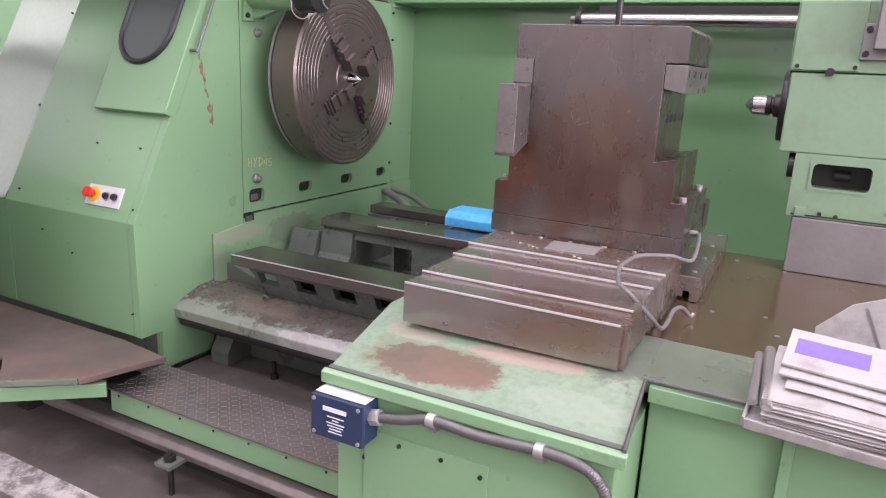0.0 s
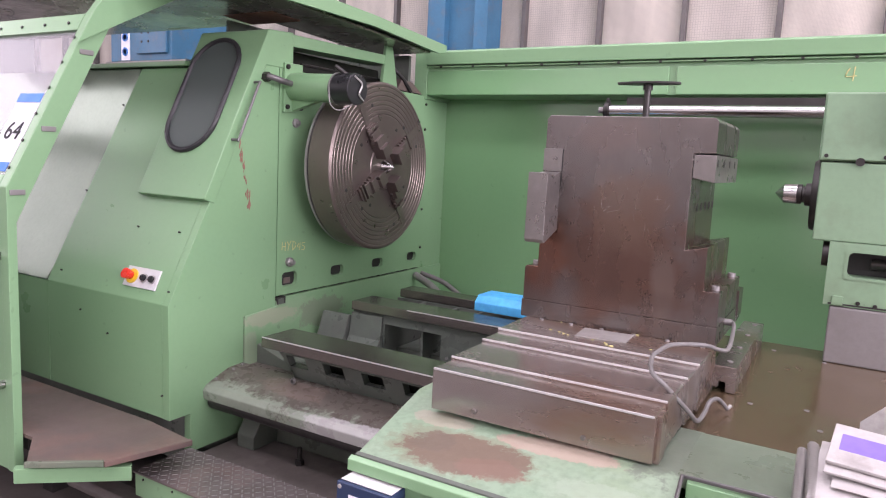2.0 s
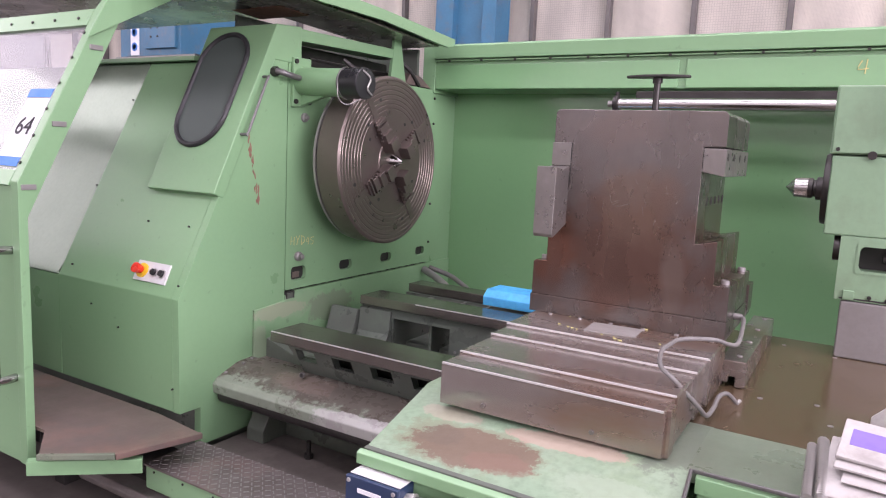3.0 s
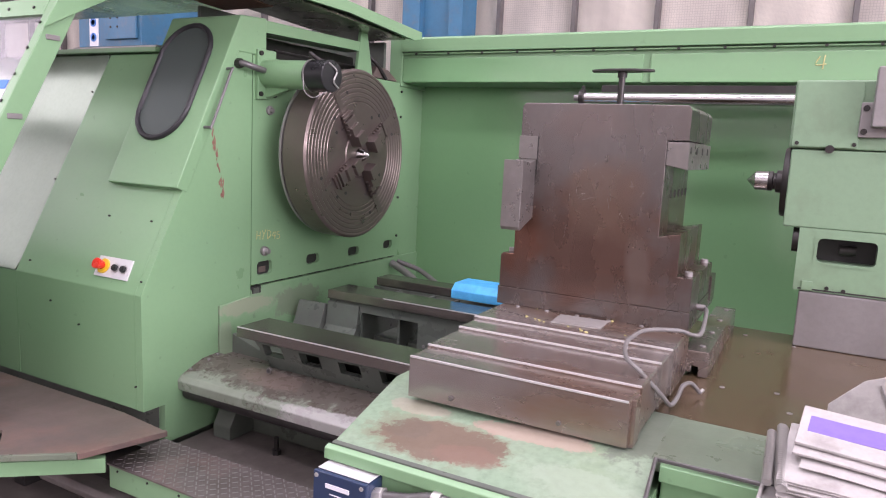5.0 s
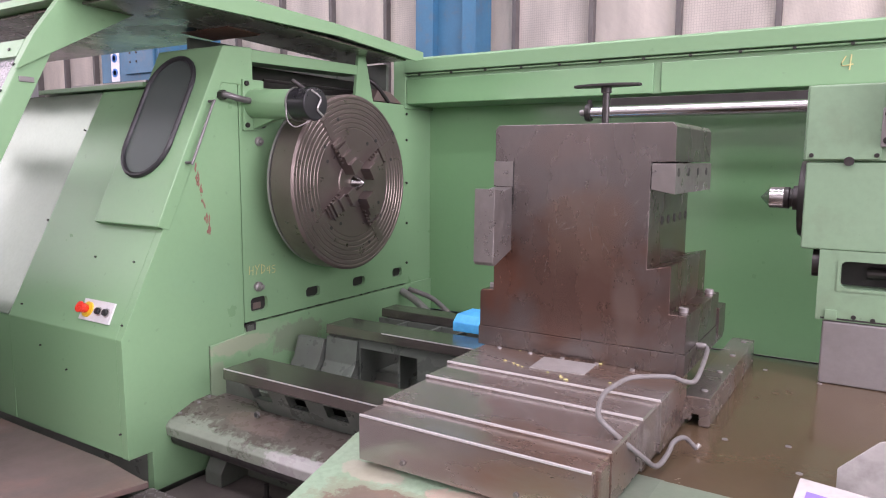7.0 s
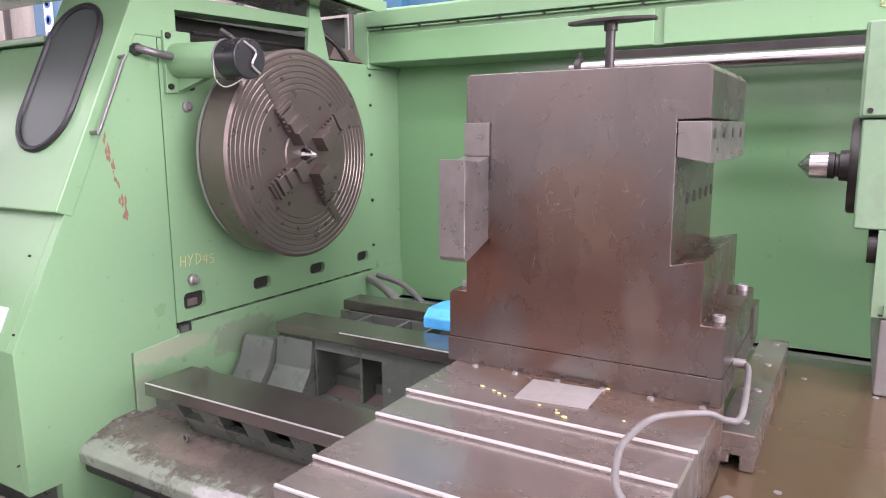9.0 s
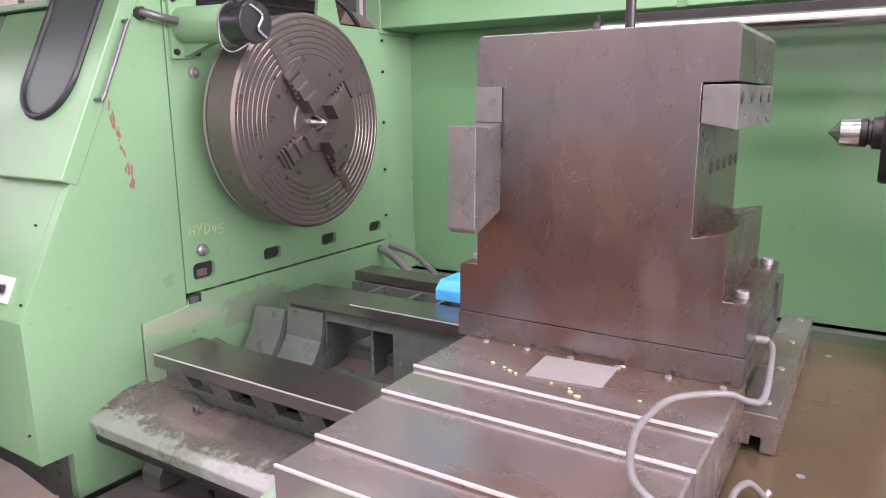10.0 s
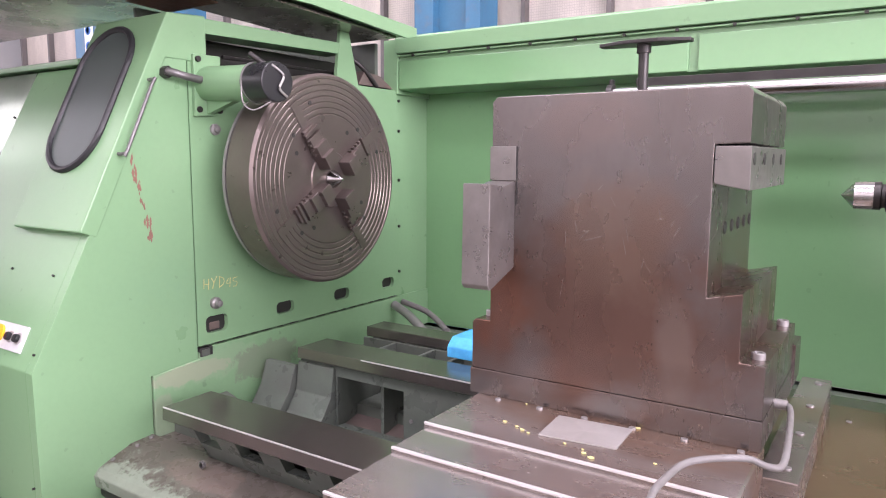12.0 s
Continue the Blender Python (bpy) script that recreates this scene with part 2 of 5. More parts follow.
stained(POST_STEEL, POST_BASE, [((-0.70, 1.8, 1.08), (0.3, 2, 0.15), (0.14, 0.072, 0.05), 0.75), ((-0.86, 1.8, 1.08), (0.07, 2, 0.08), (0.2, 0.09, 0.058), 0.65),
                                ((-0.67, 1.8, 1.21), (0.1, 2, 0.1), (0.21, 0.15, 0.115), 0.6), ((-0.72, 1.8, 1.385), (0.11, 2, 0.045), (0.215, 0.175, 0.158), 0.5),
                                ((-0.57, 1.8, 1.04), (0.03, 2, 0.1), (0.235, 0.2, 0.175), 0.45), ((-0.80, 1.8, 1.17), (0.05, 2, 0.12), (0.12, 0.075, 0.06), 0.4),
                                ((-0.62, 1.8, 1.0), (0.12, 2, 0.025), (0.12, 0.085, 0.07), 0.4)], 0.3)
CHUTE = material("worn_green_chip_chute_paint", (0.235, 0.275, 0.215), 0.3, second=(0.17, 0.19, 0.15), scale=9, amount=0.6, grain=0.2, bump=0.08, contrast=0.2)
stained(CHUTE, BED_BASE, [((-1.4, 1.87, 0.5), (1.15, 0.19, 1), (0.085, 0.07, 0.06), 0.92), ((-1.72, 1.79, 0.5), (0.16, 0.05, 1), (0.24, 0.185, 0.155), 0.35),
                          ((-1.15, 1.78, 0.5), (0.2, 0.03, 1), (0.2, 0.12, 0.1), 0.6), ((-1.25, 1.70, 0.49), (0.42, 0.03, 0.1), (0.44, 0.43, 0.42), 0.7)])
BASE_PAINT = material("green_base_paint_flaked_to_filler", (0.2, 0.348, 0.186), 0.4, second=(0.185, 0.322, 0.172), scale=3, amount=0.5, bump=0.06, bump_scale=30, chips=0.3, grain=0.1)
stained(BASE_PAINT, (-2.7, 2.3, FLOOR), [((-2.04, 2.05, 0.70), (1, 0.26, 0.06), (0.24, 0.35, 0.215), 0.5), ((-2.04, 2.0, 0.69), (1, 0.16, 0.034), (0.36, 0.33, 0.255), 0.45),
                                         ((-2.04, 2.3, 0.66), (1, 0.16, 0.07), (0.17, 0.19, 0.14), 0.6), ((-2.04, 1.9, 0.56), (1, 0.05, 0.12), (0.3, 0.3, 0.24), 0.4)])


def wired_glass(name, colour, scale):
    m = bpy.data.materials.new(name)
    m.use_nodes = True
    n, l = m.node_tree.nodes, m.node_tree.links
    b = n["Principled BSDF"]
    co = n.new("ShaderNodeTexCoord")
    v = n.new("ShaderNodeTexVoronoi")
    v.feature, v.distance = 'DISTANCE_TO_EDGE', 'EUCLIDEAN'
    v.inputs["Scale"].default_value, v.inputs["Randomness"].default_value = scale, 0.25
    l.new(co.outputs["Object"], v.inputs["Vector"])
    ns = n.new("ShaderNodeTexNoise")
    ns.inputs["Scale"].default_value, ns.inputs["Detail"].default_value = 5, 9
    mp = n.new("ShaderNodeMapping")
    mp.inputs["Scale"].default_value = (1, 1, 0.3)
    l.new(co.outputs["Object"], mp.inputs["Vector"])
    l.new(mp.outputs[0], ns.inputs["Vector"])
    r = n.new("ShaderNodeMapRange")
    r.inputs["From Max"].default_value, r.inputs["To Min"].default_value = 0.12, 0.72
    l.new(v.outputs[0], r.inputs["Value"])
    r2 = n.new("ShaderNodeMapRange")
    r2.inputs["From Min"].default_value, r2.inputs["From Max"].default_value = 0.35, 0.7
    r2.inputs["To Min"].default_value, r2.inputs["To Max"].default_value = 0.76, 1.08
    l.new(ns.outputs[0], r2.inputs["Value"])
    k = n.new("ShaderNodeMath")
    k.operation = 'MULTIPLY'
    l.new(r.outputs[0], k.inputs[0])
    l.new(r2.outputs[0], k.inputs[1])
    h = n.new("ShaderNodeHueSaturation")
    h.inputs["Color"].default_value = (*colour, 1)
    l.new(k.outputs[0], h.inputs["Value"])
    l.new(h.outputs[0], b.inputs["Base Color"])
    b.inputs["Roughness"].default_value = 0.35
    b.inputs["Transmission Weight"].default_value = 0.0
    tr = n.new("ShaderNodeBsdfTranslucent")
    l.new(h.outputs[0], tr.inputs["Color"])
    ms = n.new("ShaderNodeMixShader")
    ms.inputs[0].default_value = 0.5
    l.new(b.outputs[0], ms.inputs[1])
    l.new(tr.outputs[0], ms.inputs[2])
    l.new(ms.outputs[0], n["Material Output"].inputs["Surface"])
    return m


WIRED = wired_glass("dusty_wired_glass", (0.84, 0.78, 0.71), 70)
PLAIN_PANE = wired_glass("dusty_pinkish_glass", (0.88, 0.82, 0.74), 160)


def clear_sheet(name, colour, rough, alpha):
    m = bpy.data.materials.new(name)
    m.use_nodes = True
    n, l = m.node_tree.nodes, m.node_tree.links
    b = n["Principled BSDF"]
    b.inputs["Base Color"].default_value = (*colour, 1)
    b.inputs["Roughness"].default_value = rough
    b.inputs["Alpha"].default_value = alpha
    t = n.new("ShaderNodeTexNoise")
    t.inputs["Scale"].default_value = 6
    co = n.new("ShaderNodeTexCoord")
    l.new(co.outputs["Object"], t.inputs["Vector"])
    bn = n.new("ShaderNodeBump")
    bn.inputs["Strength"].default_value, bn.inputs["Distance"].default_value = 0.08, 0.01
    l.new(t.outputs[0], bn.inputs["Height"])
    l.new(bn.outputs[0], b.inputs["Normal"])
    return m


PLEXI = clear_sheet("scratched_clear_plastic", (0.5, 0.5, 0.52), 0.1, 0.3)
DARK_GLASS = clear_sheet("dark_smoked_window", (0.07, 0.09, 0.08), 0.4, 0.94)

# ---- mesh helpers ----
ORIGIN = {}


def thing(name, base, label, category, group="", kind=""):
    ob = new(name)
    ob.location = base
    ob.empty_display_size = 0.1
    ORIGIN[ob.name] = Vector(base)
    return tagged(ob, label, category, group, kind)


def finish(bm, mat, name, smooth):
    me = bpy.data.meshes.new(name)
    bmesh.ops.recalc_face_normals(bm, faces=bm.faces)
    if smooth:
        for f in bm.faces:
            f.smooth = True
        for e in bm.edges:
            if len(e.link_faces) == 2 and e.calc_face_angle(0) > radians(38):
                e.smooth = False
    bm.to_mesh(me)
    bm.free()
    me.materials.append(mat)
    return me


def even(ob):
    """Keeps large flat faces flat between rounded edges."""
    md = ob.modifiers.new("even_normals", 'WEIGHTED_NORMAL')
    md.keep_sharp, md.weight = True, 80


def part(name, bm, mat, parent, label="", smooth=True):
    """One mesh object under a thing or a part; the bmesh is in world metres."""
    org = ORIGIN[parent.name]
    bmesh.ops.translate(bm, verts=bm.verts, vec=-org)
    ob = new(name, finish(bm, mat, name, smooth))
    if smooth:
        even(ob)
    ob.parent = parent
    ORIGIN[ob.name] = org
    return tagged(ob, label)


def single(name, bm, mat, label, category, group="", kind="", smooth=True):
    """A thing or a piece of the setting that is one mesh; its origin is at its base."""
    xs = [v.co for v in bm.verts]
    base = Vector((sum(v.x for v in xs) / len(xs), sum(v.y for v in xs) / len(xs), min(v.z for v in xs)))
    bmesh.ops.translate(bm, verts=bm.verts, vec=-base)
    ob = new(name, finish(bm, mat, name, smooth))
    if smooth:
        even(ob)
    ob.location = base
    ORIGIN[ob.name] = base
    return tagged(ob, label, category, group, kind)


def box(x0, y0, z0, x1, y1, z1, bev=0.003, bm=None):
    bm = bm or bmesh.new()
    b2 = bmesh.new()
    bmesh.ops.create_cube(b2, size=1, matrix=Matrix.LocRotScale(((x0 + x1) / 2, (y0 + y1) / 2, (z0 + z1) / 2), None, (abs(x1 - x0), abs(y1 - y0), abs(z1 - z0))))
    if bev:
        bmesh.ops.bevel(b2, geom=b2.edges[:], offset=min(bev, 0.45 * min(abs(x1 - x0), abs(y1 - y0), abs(z1 - z0))), segments=2, affect='EDGES', profile=0.5)
    return merge(bm, b2)


def merge(bm, other):
    me = bpy.data.meshes.new("tmp")
    other.to_mesh(me)
    other.free()
    bm.from_mesh(me)
    bpy.data.meshes.remove(me)
    return bm


def prism(profile, axis, a, b, bev=0.003, bm=None, skew=None):
    """A profile of (u, v) pushed along an axis from a to b. x: (y, z); y: (x, z); z: (x, y)."""
    b2 = bmesh.new()
    at = {"x": lambda u, v, w: (w, u, v), "y": lambda u, v, w: (u, w, v), "z": lambda u, v, w: (u, v, w)}[axis]
    lo = [b2.verts.new(at(u, v, a)) for u, v in profile]
    hi = [b2.verts.new(at(u, v, b)) for u, v in profile]
    k = len(profile)
    b2.faces.new(lo)
    b2.faces.new(hi[::-1])
    for i in range(k):
        b2.faces.new((lo[i], hi[i], hi[(i + 1) % k], lo[(i + 1) % k]))
    bmesh.ops.recalc_face_normals(b2, faces=b2.faces)
    if bev:
        sharp = [e for e in b2.edges if len(e.link_faces) == 2 and e.calc_face_angle(0) > radians(20)]
        bmesh.ops.bevel(b2, geom=sharp, offset=bev, segments=2, affect='EDGES', profile=0.5, clamp_overlap=True)
    return merge(bm or bmesh.new(), b2)


def rod(p, q, r, seg=20, r2=None, bm=None, bev=0.0):
    p, q = Vector(p), Vector(q)
    b2 = bmesh.new()
    m = Matrix.Translation((p + q) / 2) @ (q - p).to_track_quat("Z", "Y").to_matrix().to_4x4()
    bmesh.ops.create_cone(b2, cap_ends=True, segments=seg, radius1=r, radius2=r if r2 is None else r2, depth=(q - p).length, matrix=m)
    if bev:
        rim = [e for e in b2.edges if len(e.link_faces) == 2 and e.calc_face_angle(0) > radians(50)]
        bmesh.ops.bevel(b2, geom=rim, offset=bev, segments=2, affect='EDGES', profile=0.5)
    return merge(bm or bmesh.new(), b2)


def lathe(profile, centre, axis, seg=64):
    """Spins (distance along the axis, radius) about an axis through centre."""
    bm = bmesh.new()
    rings = []
    for d, r in profile:
        ring = []
        for i in range(seg):
            a = 2 * math.pi * i / seg
            c, s = r * math.cos(a), r * math.sin(a)
            off = {"x": (d, c, s), "y": (c, d, s), "z": (c, s, d)}[axis]
            ring.append(bm.verts.new(Vector(centre) + Vector(off)))
        rings.append(ring)
    for p, q in zip(rings, rings[1:]):
        for i in range(seg):
            bm.faces.new((p[i], p[(i + 1) % seg], q[(i + 1) % seg], q[i]))
    bm.faces.new(rings[0][::-1])
    bm.faces.new(rings[-1])
    return bm


def spline(points, steps=8):
    pts = [Vector(p) for p in points]
    out = []
    for i in range(len(pts) - 1):
        p0, p1, p2, p3 = pts[max(i - 1, 0)], pts[i], pts[i + 1], pts[min(i + 2, len(pts) - 1)]
        for s in range(steps):
            t = s / steps
            out.append(0.5 * ((2 * p1) + (p2 - p0) * t + (2 * p0 - 5 * p1 + 4 * p2 - p3) * t * t + (3 * p1 - p0 - 3 * p2 + p3) * t ** 3))
    out.append(pts[-1])
    return out


def hose(points, r, seg=10, steps=8, ribs=0.0, bm=None):
    b2 = bmesh.new()
    path = spline(points, steps) if steps > 1 else [Vector(p) for p in points]
    rings, up = [], Vector((0, 0, 1))
    for i, p in enumerate(path):
        t = (path[min(i + 1, len(path) - 1)] - path[max(i - 1, 0)]).normalized()
        side = t.cross(up)
        if side.length < 0.05:
            side = t.cross(Vector((0, 1, 0)))
        side.normalize()
        nor = side.cross(t)
        rr = r * (1 + (ribs if i % 2 else -ribs))
        rings.append([b2.verts.new(p + rr * (math.cos(a) * side + math.sin(a) * nor)) for a in (2 * math.pi * k / seg for k in range(seg))])
    for a, b in zip(rings, rings[1:]):
        for k in range(seg):
            b2.faces.new((a[k], a[(k + 1) % seg], b[(k + 1) % seg], b[k]))
    b2.faces.new(rings[0][::-1])
    b2.faces.new(rings[-1])
    return merge(bm or bmesh.new(), b2)


def holed(x, outer, holes, thick, bm=None):
    """A sheet in the plane x with rectangular holes: outer and holes are (y0, z0, y1, z1); thickness goes to -x."""
    ys = sorted({outer[0], outer[2], *[h[0] for h in holes], *[h[2] for h in holes]})
    zs = sorted({outer[1], outer[3], *[h[1] for h in holes], *[h[3] for h in holes]})
    bm = bm or bmesh.new()
    verts = {}

    def v(i, k, d):
        if (i, k, d) not in verts:
            verts[i, k, d] = bm.verts.new((x - d * thick, ys[i], zs[k]))
        return verts[i, k, d]

    solid = {(i, k): not any(h[0] - 1e-6 <= ys[i] and ys[i + 1] <= h[2] + 1e-6 and h[1] - 1e-6 <= zs[k] and zs[k + 1] <= h[3] + 1e-6 for h in holes)
             for i in range(len(ys) - 1) for k in range(len(zs) - 1)}
    for (i, k), s in solid.items():
        if not s:
            continue
        bm.faces.new((v(i, k, 0), v(i + 1, k, 0), v(i + 1, k + 1, 0), v(i, k + 1, 0)))
        bm.faces.new((v(i, k, 1), v(i, k + 1, 1), v(i + 1, k + 1, 1), v(i + 1, k, 1)))
        for di, dk, a, b in ((-1, 0, (0, 0), (0, 1)), (1, 0, (1, 0), (1, 1)), (0, -1, (0, 0), (1, 0)), (0, 1, (0, 1), (1, 1))):
            if not solid.get((i + di, k + dk), False):
                p, q = (i + a[0], k + a[1]), (i + b[0], k + b[1])
                bm.faces.new((v(*p, 0), v(*q, 0), v(*q, 1), v(*p, 1)))
    return bm


def rounded_rim(x, y0, z0, y1, z1, r, lip, depth):
    """A flat rim round a hole with rounded corners, in the plane x; the hole is (y0, z0, y1, z1)."""
    bm = bmesh.new()
    loops = {(g, d): [] for g in (0, 1) for d in (0, 1)}
    for cy, cz, a0 in ((y1 - r, z1 - r, 0), (y0 + r, z1 - r, 90), (y0 + r, z0 + r, 180), (y1 - r, z0 + r, 270)):
        for k in range(6):
            a = radians(a0 + 18 * k)
            py, pz = cy + r * math.cos(a), cz + r * math.sin(a)
            oy = (y1 + lip) if math.cos(a) > 0.02 else (y0 - lip) if math.cos(a) < -0.02 else py
            oz = (z1 + lip) if math.sin(a) > 0.02 else (z0 - lip) if math.sin(a) < -0.02 else pz
            if k in (0, 5):
                oy, oz = (oy, pz) if abs(math.cos(a)) > 0.5 else (py, oz)
            for d in (0, 1):
                loops[0, d].append(bm.verts.new((x - d * depth, py, pz)))
                loops[1, d].append(bm.verts.new((x - min(d * depth, 0.002), oy, oz)))
    n = len(loops[0, 0])
    for i in range(n):
        j = (i + 1) % n
        bm.faces.new((loops[0, 0][i], loops[0, 0][j], loops[1, 0][j], loops[1, 0][i]))
        bm.faces.new((loops[0, 0][j], loops[0, 0][i], loops[0, 1][i], loops[0, 1][j]))
    bmesh.ops.dissolve_degenerate(bm, dist=1e-5, edges=bm.edges)
    return bm


def strokes(parent, lines, place, size, r, mat, name="chalk_mark"):
    """Hand-drawn marks: each line is a run of (u, v) in letter heights; place maps (u, v) in metres to the wall."""
    for pts in lines:
        part(name, hose([place(u * size, v * size) for u, v in pts], r, 6, 3), mat, parent)


def turned(bm):
    """The mesh with its x and y axes swapped: a sheet from holed() then lies in a plane y."""
    for v in bm.verts:
        v.co = Vector((v.co.y, v.co.x, v.co.z))
    return bm


def bolts(parent, spots, direction, r, h, mat=None, name="bolt"):
    d = Vector(direction)
    for p in spots:
        bm = rod(Vector(p) - d * 0.002, Vector(p) + d * h, r, 10, bev=min(r, h) * 0.25)
        part(name, bm, mat or DARK_STEEL, parent)


def stroke_text(parent, body, size, matrix, mat, name="lettering", extrude=0.0006):
    cu = bpy.data.curves.new(name, 'FONT')
    cu.body, cu.size, cu.extrude, cu.align_x, cu.align_y, cu.resolution_u = body, size, extrude, 'CENTER', 'CENTER', 3
    tmp = new("tmp_text", cu)
    dg = bpy.context.evaluated_depsgraph_get()
    me = bpy.data.meshes.new_from_object(tmp.evaluated_get(dg))
    bpy.data.objects.remove(tmp)
    bm = bmesh.new()
    bm.from_mesh(me)
    bpy.data.meshes.remove(me)
    bm.transform(matrix)
    return part(name, bm, mat, parent)

# ---- the hall ----
single("floor", box(-9, -7, FLOOR - 0.2, 7, 5.2, FLOOR, 0), CONCRETE, "dark oily concrete workshop floor", "floor", kind="structure")
single("trim", box(-9, 1.10, FLOOR, 3, 1.22, FLOOR + 0.003, 0), LINE_PAINT, "worn white painted line on the concrete", "floor marking", kind="structure")
ceil = bmesh.new()
for y0, y1 in ((-7, -5.6), (-4.4, -2.2), (-1.0, 1.4), (2.4, 5.2)):
    box(-9, y0, ROOF, 7, y1, ROOF + 0.15, 0, ceil)
for y0, y1 in ((-5.6, -4.4), (-2.2, -1.0), (1.4, 2.4)):
    box(-9, y0, ROOF, -5.7, y1, ROOF + 0.15, 0, ceil)
    box(3.3, y0, ROOF, 7, y1, ROOF + 0.15, 0, ceil)
single("ceiling", ceil, ROOF_WHITE, "pale hall ceiling with long roof lights", "ceiling", kind="structure")
single("wall_west", box(-9.2, -7, FLOOR, -9, 5.2, ROOF, 0), WALL_PLASTER, "pale grey plain hall wall", "wall", kind="structure")
single("wall_east", box(7, -7, FLOOR, 7.2, 5.2, ROOF, 0), WALL_PLASTER, "pale grey plain hall wall", "wall", kind="structure")
single("wall_south", box(-9.2, -7.2, FLOOR, 7.2, -7, ROOF, 0), WALL_PLASTER, "pale grey plain hall wall", "wall", kind="structure")
WY = 4.4
single("wall_north", box(-9, WY + 0.02, FLOOR, 7, WY + 0.22, 1.2, 0), WALL_PLASTER, "pale hall wall below the windows", "wall", kind="structure")
single("wall_north_top", box(-9, WY + 0.02, 4.2, 7, WY + 0.22, ROOF, 0), WALL_PLASTER, "pale hall wall above the windows", "wall", kind="structure")
MX = [-0.65 + 0.5 * k for k in range(-14, 12)]
win = thing("window_1", (-2, WY, 1.2), "long band of dusty wired glass panes between dark bars", "window", kind="structure")
for i, x in enumerate(MX):
    part("window_bar", box(x - 0.014, WY - 0.05, 1.2, x + 0.014, WY + 0.02, 4.2), MULLION, win)
    if i + 1 < len(MX):
        for z0, z1 in ((1.2, 2.75), (2.78, 4.2)):
            part("pane", box(x + 0.014, WY, z0, MX[i + 1] - 0.014, WY + 0.008, z1, 0), WIRED if i % 2 else PLAIN_PANE, win)
part("window_rail", box(-9, WY - 0.03, 2.75, 7, WY + 0.02, 2.78), MULLION, win)


def column(x0, x1, y):
    c = thing("steel_column", ((x0 + x1) / 2, y, FLOOR), "blue painted steel column standing before the hall windows", "column", kind="structure")
    part("flange", box(x0, y, FLOOR, x0 + 0.3 * (x1 - x0), y + 0.2, ROOF, 0.006), BLUE_COLUMN, c)
    part("flange", box(x1 - 0.22 * (x1 - x0), y, FLOOR, x1, y + 0.2, ROOF, 0.006), BLUE_COLUMN, c)
    part("web", box(x0 + 0.3 * (x1 - x0), y + 0.06, FLOOR, x1 - 0.22 * (x1 - x0), y + 0.2, ROOF, 0), BLUE_COLUMN, c)
    return c


column(-2.72, -2.28, 4.1)
column(-4.95, -4.6, 3.95)

# assumed panes behind the added fill lamps, on walls that stay unseen
for name, lo, hi in (("window_2", (6.93, -5.6, 1.9), (6.97, 2.6, 4.6)), ("window_3", (-7.0, -6.97, 2.2), (5.0, -6.93, 4.7)), ("window_4", (-8.97, -4.4, 2.6), (-8.93, 2.8, 5.3))):
    w = thing(name, ((lo[0] + hi[0]) / 2, (lo[1] + hi[1]) / 2, lo[2]), "unseen band of dusty glass panes added behind a fill lamp", "window", kind="structure")
    part("pane", box(*lo, *hi, 0), PLAIN_PANE, w)

# blue control cabinet behind the headstock
cab = thing("control_cabinet", (-4.6, 3.55, FLOOR), "blue steel control cabinet behind the green headstock", "cabinet")
part("body", box(-4.93, 3.35, FLOOR, -4.28, 3.75, 2.45, 0.008), BLUE_COLUMN, cab)
part("door", box(-4.62, 3.33, 1.92, -4.31, 3.348, 2.4, 0.004), BLUE_COLUMN, cab)
part("sign_strip", box(-4.80, 3.342, 1.88, -4.71, 3.3485, 2.2, 0), WHITE_INK, cab, "strip of white printed pictograms")
for k in range(3):
    part("pictogram", lathe([(-0.003, 0.03), (0, 0.03), (0, 0.018), (-0.003, 0.018)], (-4.755, 3.341, 1.94 + 0.10 * k), "y", 20), BLUE_PRINT, cab)
bolts(cab, [(-4.56 + 0.07 * a, 3.33, 2.0 + 0.06 * b) for a in (0, 1) for b in (0, 1)], (0, -1, 0), 0.008, 0.004)

# ---- headstock ----
HX = -2.04
head = thing("headstock", (-2.7, 2.3, FLOOR), "large green painted lathe headstock with a sloping front cover", "headstock")
SL = 0.5                                           # run per rise of the sloping front


def slope_y(z):
    return 1.553 + SL * (z - 0.8)


prof = [(1.557, 0.42), (1.553, 0.80), (slope_y(1.60), 1.60), (2.10, 1.60), (2.10, 0.42)]
part("front_cover", prism(prof, "x", -2.70, HX - 0.031, 0.004), GREEN, head)
# rounded glossy cover beyond the seam
cp = [(1.6, 0.80)]
for k in range(9):
    z = 0.80 + 0.1 * k
    cp.append((slope_y(z) + 0.05 * math.sin(math.pi * k / 8), z))
cp += [(2.12, 1.60), (2.12, 0.80)]
part("rounded_cover", prism(cp, "x", -3.9, -2.706, 0.004), MIRROR_GREEN, head, "glossy green curved cover mirroring the hall")
part("lower_front", box(-3.9, 1.557, 0.42, -2.703, 2.1, 0.798, 0.004), GREEN, head)
part("top_ledge", box(-3.12, 1.93, 1.604, -2.42, 2.5, 1.622, 0.003), GREEN, head)
part("spacer", box(-3.0, 2.0, 1.622, -2.5, 2.3, 1.64, 0.003), ALU, head)
part("side_sheet", prism([(1.64, 0.285), (1.64, 0.42), (1.556, 0.42), (1.552, 0.80), (slope_y(1.6) - 0.001, 1.6), (2.03, 1.605), (2.03, 0.715), (1.872, 0.712), (1.872, 0.285)], "x", HX - 0.03, HX + 0.001, 0.002), GREEN, head)
part("foot", box(-3.9, 1.64, 0.24, HX - 0.03, 2.2, 0.42, 0.004), BED_GREEN, head)
